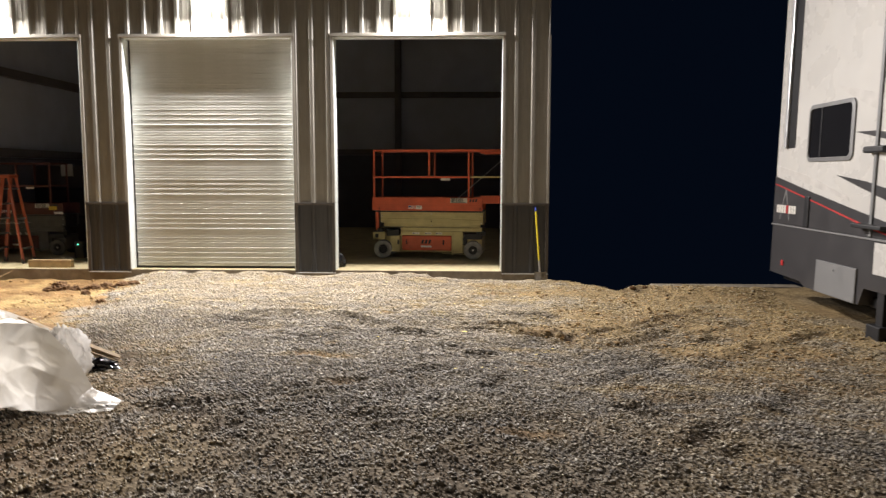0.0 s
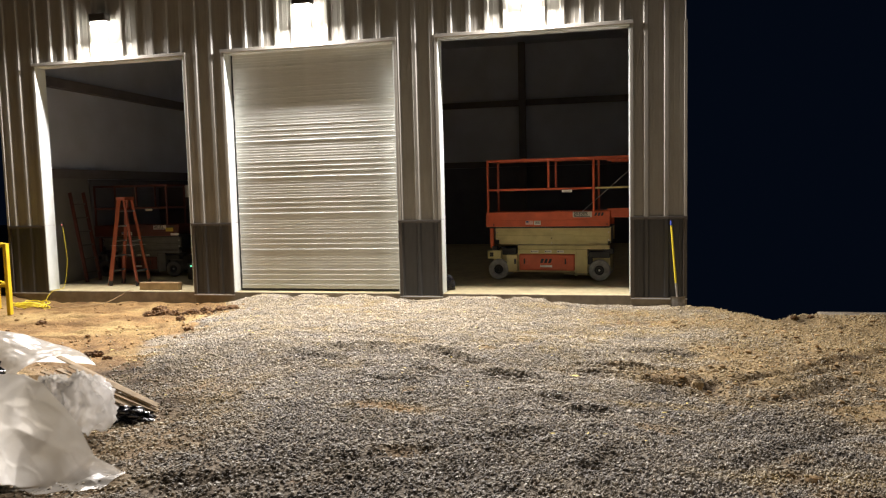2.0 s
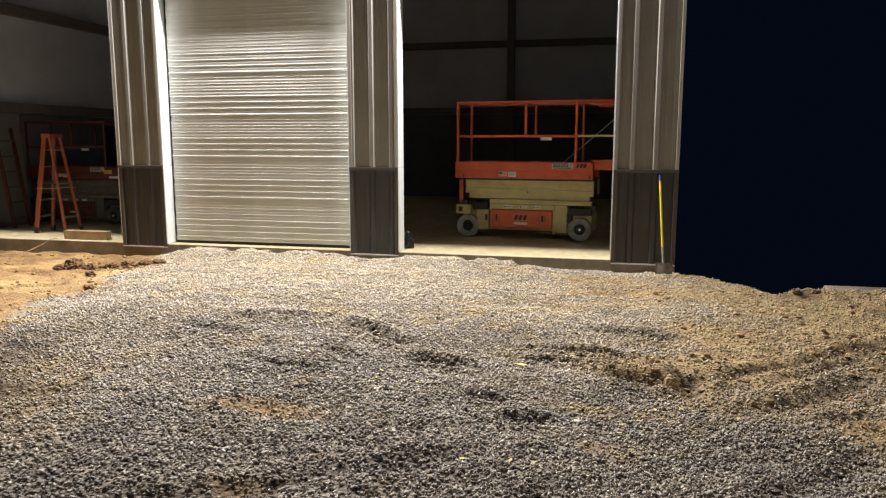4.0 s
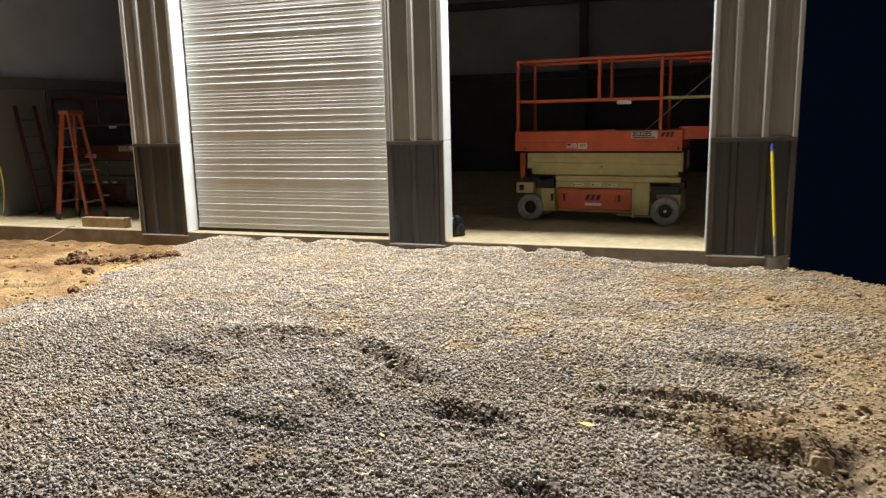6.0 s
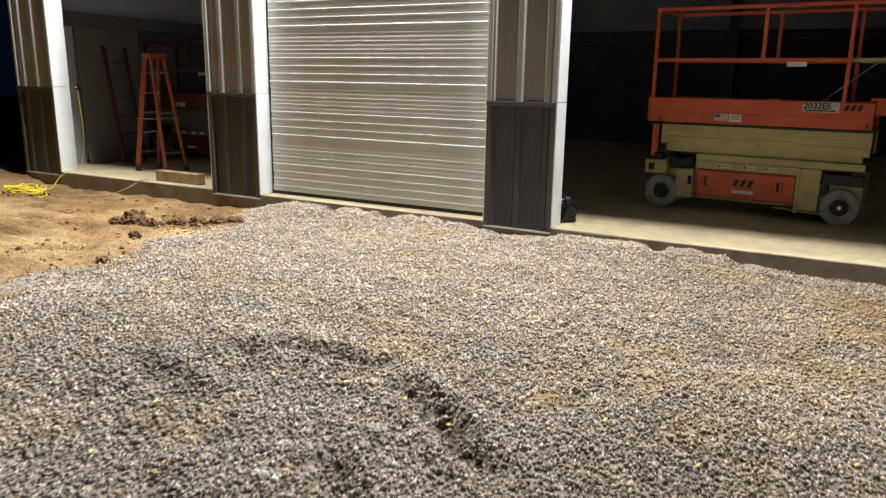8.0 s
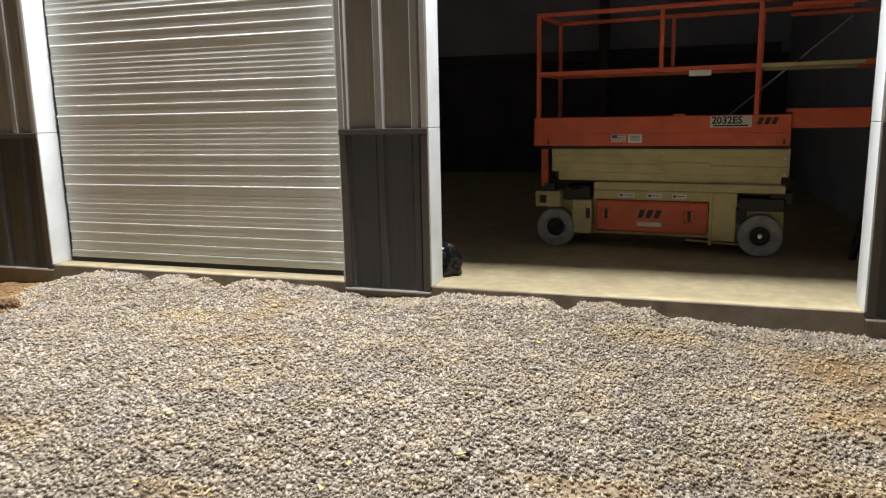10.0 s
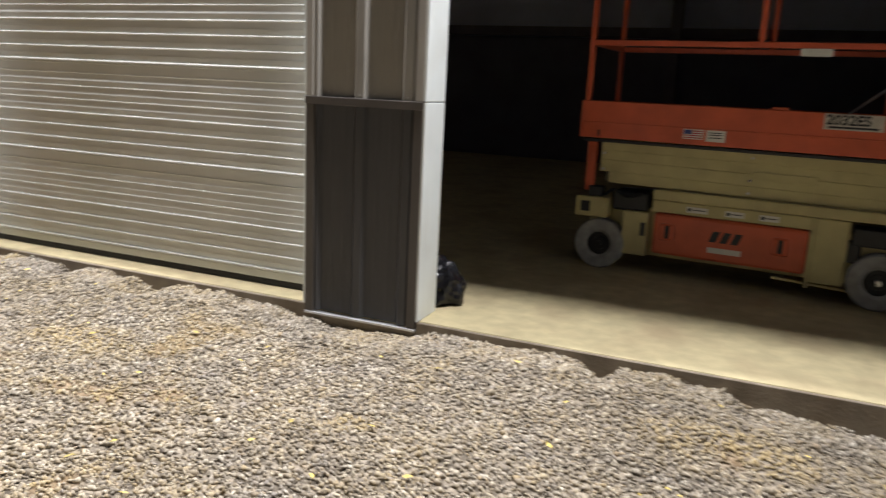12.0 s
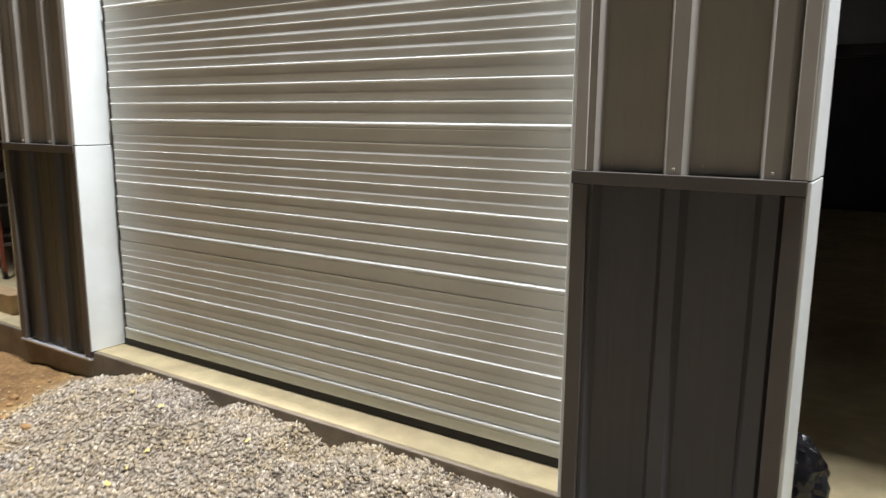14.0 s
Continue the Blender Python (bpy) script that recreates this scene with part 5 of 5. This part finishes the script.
    vo = [bm.verts.new((X - 0.02, y, z)) for y, z in o]
    vi = [bm.verts.new((X - 0.03, y, z)) for y, z in i]
    vb = [bm.verts.new((X + 0.002, y, z)) for y, z in o]
    vn = [bm.verts.new((X + 0.002, y, z)) for y, z in i]
    for k in range(len(o)):
        j = (k + 1) % len(o)
        bm.faces.new((vo[k], vo[j], vi[j], vi[k]))
        bm.faces.new((vb[k], vb[j], vo[j], vo[k]))
        bm.faces.new((vi[k], vi[j], vn[j], vn[k]))
    bmesh.ops.recalc_face_normals(bm, faces=bm.faces[:])
    win = part("window", bm, RVG, rv, "rounded dark tinted window")
    part("pane", plate(B(), ring(0.05, 0.07), X - 0.010, X + 0.001), GLASS, win)
    part("mullion", bx(X - 0.016, X - 0.008, 10.22, 10.25, 2.04, 2.72), BLACK, win)
    # slide-out edge, awning arm
    part("slide_gap", bx(X - 0.006, X + 0.02, 11.02, 11.24, 2.20, 4.50), BLACK, rv)
    part("awning_arm", bx(X - 0.05, X, 11.24, 11.33, 2.20, 4.50, bevel=0.01), GALV, rv)
    # storage door, entry door edge, latch and step
    bay = part("storage_door", bx(X - 0.022, X + 0.01, 9.06, 10.10, 0.20, 0.64, bevel=0.01), RVG, rv)
    part("lock", rod(B(), (X - 0.03, 9.6, 0.55), (X - 0.02, 9.6, 0.55), 0.015), CHROME, bay)
    part("edge_trim", bx(X - 0.025, X + 0.01, 8.79, 8.85, 1.06, 4.50, bevel=0.008), RVG, rv)
    part("latch_bar", bx(X - 0.10, X, 8.55, 8.98, 2.06, 2.14, bevel=0.02), BLACK, rv)
    part("fold_bracket", bx(X - 0.14, X, 8.40, 9.05, 1.16, 1.21, bevel=0.01), BLACK, rv)
    part("white_panel", bx(X - 0.006, X + 0.01, 7.0, 8.72, 0.62, 1.0, bevel=0.004), RVW, rv)
    for y in (8.55, 4.6):
        jack = part("landing_jack", bx(X + 0.02, X + 0.16, y - 0.07, y + 0.07, 0.02, 0.60, bevel=0.01), BLACK, rv)
        part("jack_foot", bx(X - 0.05, X + 0.24, y - 0.14, y + 0.14, float(height(X + 0.1, y)) - 0.01, 0.03, bevel=0.01), BLACK, jack)
    for y in (6.3, 5.35):
        w = part("wheel", lathe(B(), [(0.12, 0.05), (0.20, 0.0), (0.36, 0.0), (0.40, 0.03), (0.40, 0.20), (0.36, 0.23), (0.12, 0.2)], (X + 0.03, y, 0.42 + float(height(X, y)) - 0.03), axis="X"), RUBBER, rv)
        part("rim", lathe(B(), [(0.0, 0.03), (0.10, 0.02), (0.20, 0.04), (0.20, 0.2), (0, 0.2)], (X + 0.03, y, 0.42 + float(height(X, y)) - 0.03), axis="X"), CHROME, w)
    rv.matrix_world = Matrix.Translation((4.9, 0, 0.3)) @ Matrix.Rotation(radians(1.1), 4, 'Y') @ Matrix.Translation((-4.9, 0, -0.3))
    return rv


trailer()


# ---------- loose gravel ----------
def gravel(count, seed):
    rng = np.random.default_rng(seed)
    n = int(count * 1.7)
    # denser towards the building, where it is seen from close by
    y = 2.2 + (13.34 - 2.2) * rng.random(n) ** 0.80
    x = rng.uniform(-6.6, 5.0, n)
    d = dirt(x, y)
    side = np.where(x < clay_edge(y), 0.10, 1.0) * np.where(y > drop_edge(x), 0.0, 1.0)
    wet_shade = damp_shade(x, y)
    keep = (rng.random(n) < (1 - 0.45 * wet_shade) * np.clip(1.0 - 0.9 * d, 0.22, 1) * side) & (np.abs(x + 0.6 - 0 * y) < 6.0)
    x, y = x[keep][:count], y[keep][:count]
    # stones pushed up against the slab
    x, y = np.append(x, rng.uniform(-6.2, 1.6, 16000)), np.append(y, rng.uniform(13.02, 13.315, 16000))
    k = len(x)
    z = height(x, y)
    shade_wetness = damp_shade(x, y)
    s = 0.0066 + 0.0068 * rng.random(k) ** 1.4 + 0.005 * (rng.random(k) < 0.10)
    octa = np.array([[1, 0, 0], [-1, 0, 0], [0, 1, 0], [0, -1, 0], [0, 0, 1], [0, 0, -1]], float)
    p = octa[None] * rng.uniform(0.65, 1.35, (k, 6, 1)) + rng.uniform(-0.28, 0.28, (k, 6, 3))
    p = p * (s[:, None, None] * rng.uniform(0.65, 1.45, (k, 1, 3)))
    p[:, :, 2] *= 0.66
    q = rng.normal(size=(k, 4))
    q[:, 1:3] *= 0.55
    q /= np.linalg.norm(q, axis=1, keepdims=True)
    w, a, b, c = q.T
    R = np.stack([1 - 2 * (b * b + c * c), 2 * (a * b - w * c), 2 * (a * c + w * b), 2 * (a * b + w * c), 1 - 2 * (a * a + c * c), 2 * (b * c - w * a), 2 * (a * c - w * b), 2 * (b * c + w * a), 1 - 2 * (a * a + b * b)], -1).reshape(k, 3, 3)
    p = np.einsum("kij,knj->kni", R, p) + np.stack([x, y, z + 0.22 * s + 0.005 * rng.random(k)], -1)[:, None]
    tri = np.array([[0, 2, 4], [2, 1, 4], [1, 3, 4], [3, 0, 4], [2, 0, 5], [1, 2, 5], [3, 1, 5], [0, 3, 5]])
    f = (tri[None] + 6 * np.arange(k)[:, None, None]).reshape(-1, 3)
    me = bpy.data.meshes.new("gravel")
    me.vertices.add(k * 6)
    me.vertices.foreach_set("co", p.reshape(-1).astype(np.float32))
    me.loops.add(len(f) * 3)
    me.loops.foreach_set("vertex_index", f.reshape(-1).astype(np.int32))
    me.polygons.add(len(f))
    me.polygons.foreach_set("loop_start", np.arange(0, len(f) * 3, 3, dtype=np.int32))
    me.update(calc_edges=True)
    a = me.attributes.new("dust_and_light", "FLOAT", "POINT")
    a.data.foreach_set("value", np.repeat(np.clip(dust_and_light(x, y) * rng.uniform(0.3, 1.3, k), 0, 1), 6).astype(np.float32))
    a = me.attributes.new("wet_shade", "FLOAT", "POINT")
    a.data.foreach_set("value", np.repeat(np.clip(shade_wetness * rng.uniform(0.5, 1.3, k), 0, 1), 6).astype(np.float32))
    me.materials.append(STONE)
    return tagged(new("gravel", me), "loose angular grey crushed-stone gravel covering the yard", "gravel", kind="stuff")


def stone_material():
    m = bpy.data.materials.new("crushed_limestone")
    m.use_nodes = True
    n, l = m.node_tree.nodes, m.node_tree.links
    b = n["Principled BSDF"]
    b.inputs["Roughness"].default_value, b.inputs["Specular IOR Level"].default_value = 0.6, 0.22
    ge = n.new("ShaderNodeNewGeometry")
    cr = n.new("ShaderNodeValToRGB")
    e = cr.color_ramp.elements
    e[0].position, e[0].color = 0.0, (0.140, 0.122, 0.102, 1)
    e[1].position, e[1].color = 1.0, (0.66, 0.61, 0.51, 1)
    for pos, c in ((0.20, (0.21, 0.188, 0.160)), (0.50, (0.325, 0.292, 0.245)), (0.58, (0.31, 0.285, 0.262)), (0.68, (0.36, 0.285, 0.19)), (0.72, (0.385, 0.348, 0.288)), (0.90, (0.48, 0.438, 0.362))):
        q = e.new(pos)
        q.color = (*c, 1)
    l.new(ge.outputs["Random Per Island"], cr.inputs["Fac"])
    tc = n.new("ShaderNodeTexCoord")
    no = n.new("ShaderNodeTexNoise")
    no.inputs["Scale"].default_value, no.inputs["Detail"].default_value = 0.9, 6
    l.new(tc.outputs["Object"], no.inputs["Vector"])
    mr = n.new("ShaderNodeMapRange")
    mr.inputs["From Min"].default_value, mr.inputs["From Max"].default_value = 0.3, 0.7
    mr.inputs["To Min"].default_value, mr.inputs["To Max"].default_value = 0.72, 1.2
    l.new(no.outputs["Fac"], mr.inputs["Value"])
    sc = n.new("ShaderNodeVectorMath")
    sc.operation = "SCALE"
    l.new(cr.outputs["Color"], sc.inputs[0])
    l.new(mr.outputs["Result"], sc.inputs["Scale"])
    at = n.new("ShaderNodeAttribute")
    at.attribute_name = "dust_and_light"
    df = n.new("ShaderNodeMath")
    df.operation = "MULTIPLY"
    df.inputs[1].default_value = 1.0
    l.new(at.outputs["Fac"], df.inputs[0])
    mx = n.new("ShaderNodeMix")
    mx.data_type = "RGBA"
    mx.inputs["B"].default_value = (0.47, 0.365, 0.185, 1)
    l.new(df.outputs["Value"], mx.inputs["Factor"])
    l.new(sc.outputs["Vector"], mx.inputs["A"])
    # stones darkened where wet and where shade is painted
    wa = n.new("ShaderNodeAttribute")
    wa.attribute_name = "wet_shade"
    wr = n.new("ShaderNodeMapRange")
    wr.inputs["To Min"].default_value, wr.inputs["To Max"].default_value = 1.0, 0.34
    l.new(wa.outputs["Fac"], wr.inputs["Value"])
    ws = n.new("ShaderNodeVectorMath")
    ws.operation = "SCALE"
    l.new(mx.outputs["Result"], ws.inputs[0])
    l.new(wr.outputs["Result"], ws.inputs["Scale"])
    l.new(ws.outputs["Vector"], b.inputs["Base Color"])
    gl = n.new("ShaderNodeMapRange")
    gl.inputs["To Min"].default_value, gl.inputs["To Max"].default_value = 0.6, 0.34
    l.new(wa.outputs["Fac"], gl.inputs["Value"])
    l.new(gl.outputs["Result"], b.inputs["Roughness"])
    return m


STONE = stone_material()
gravel(265000, 12)
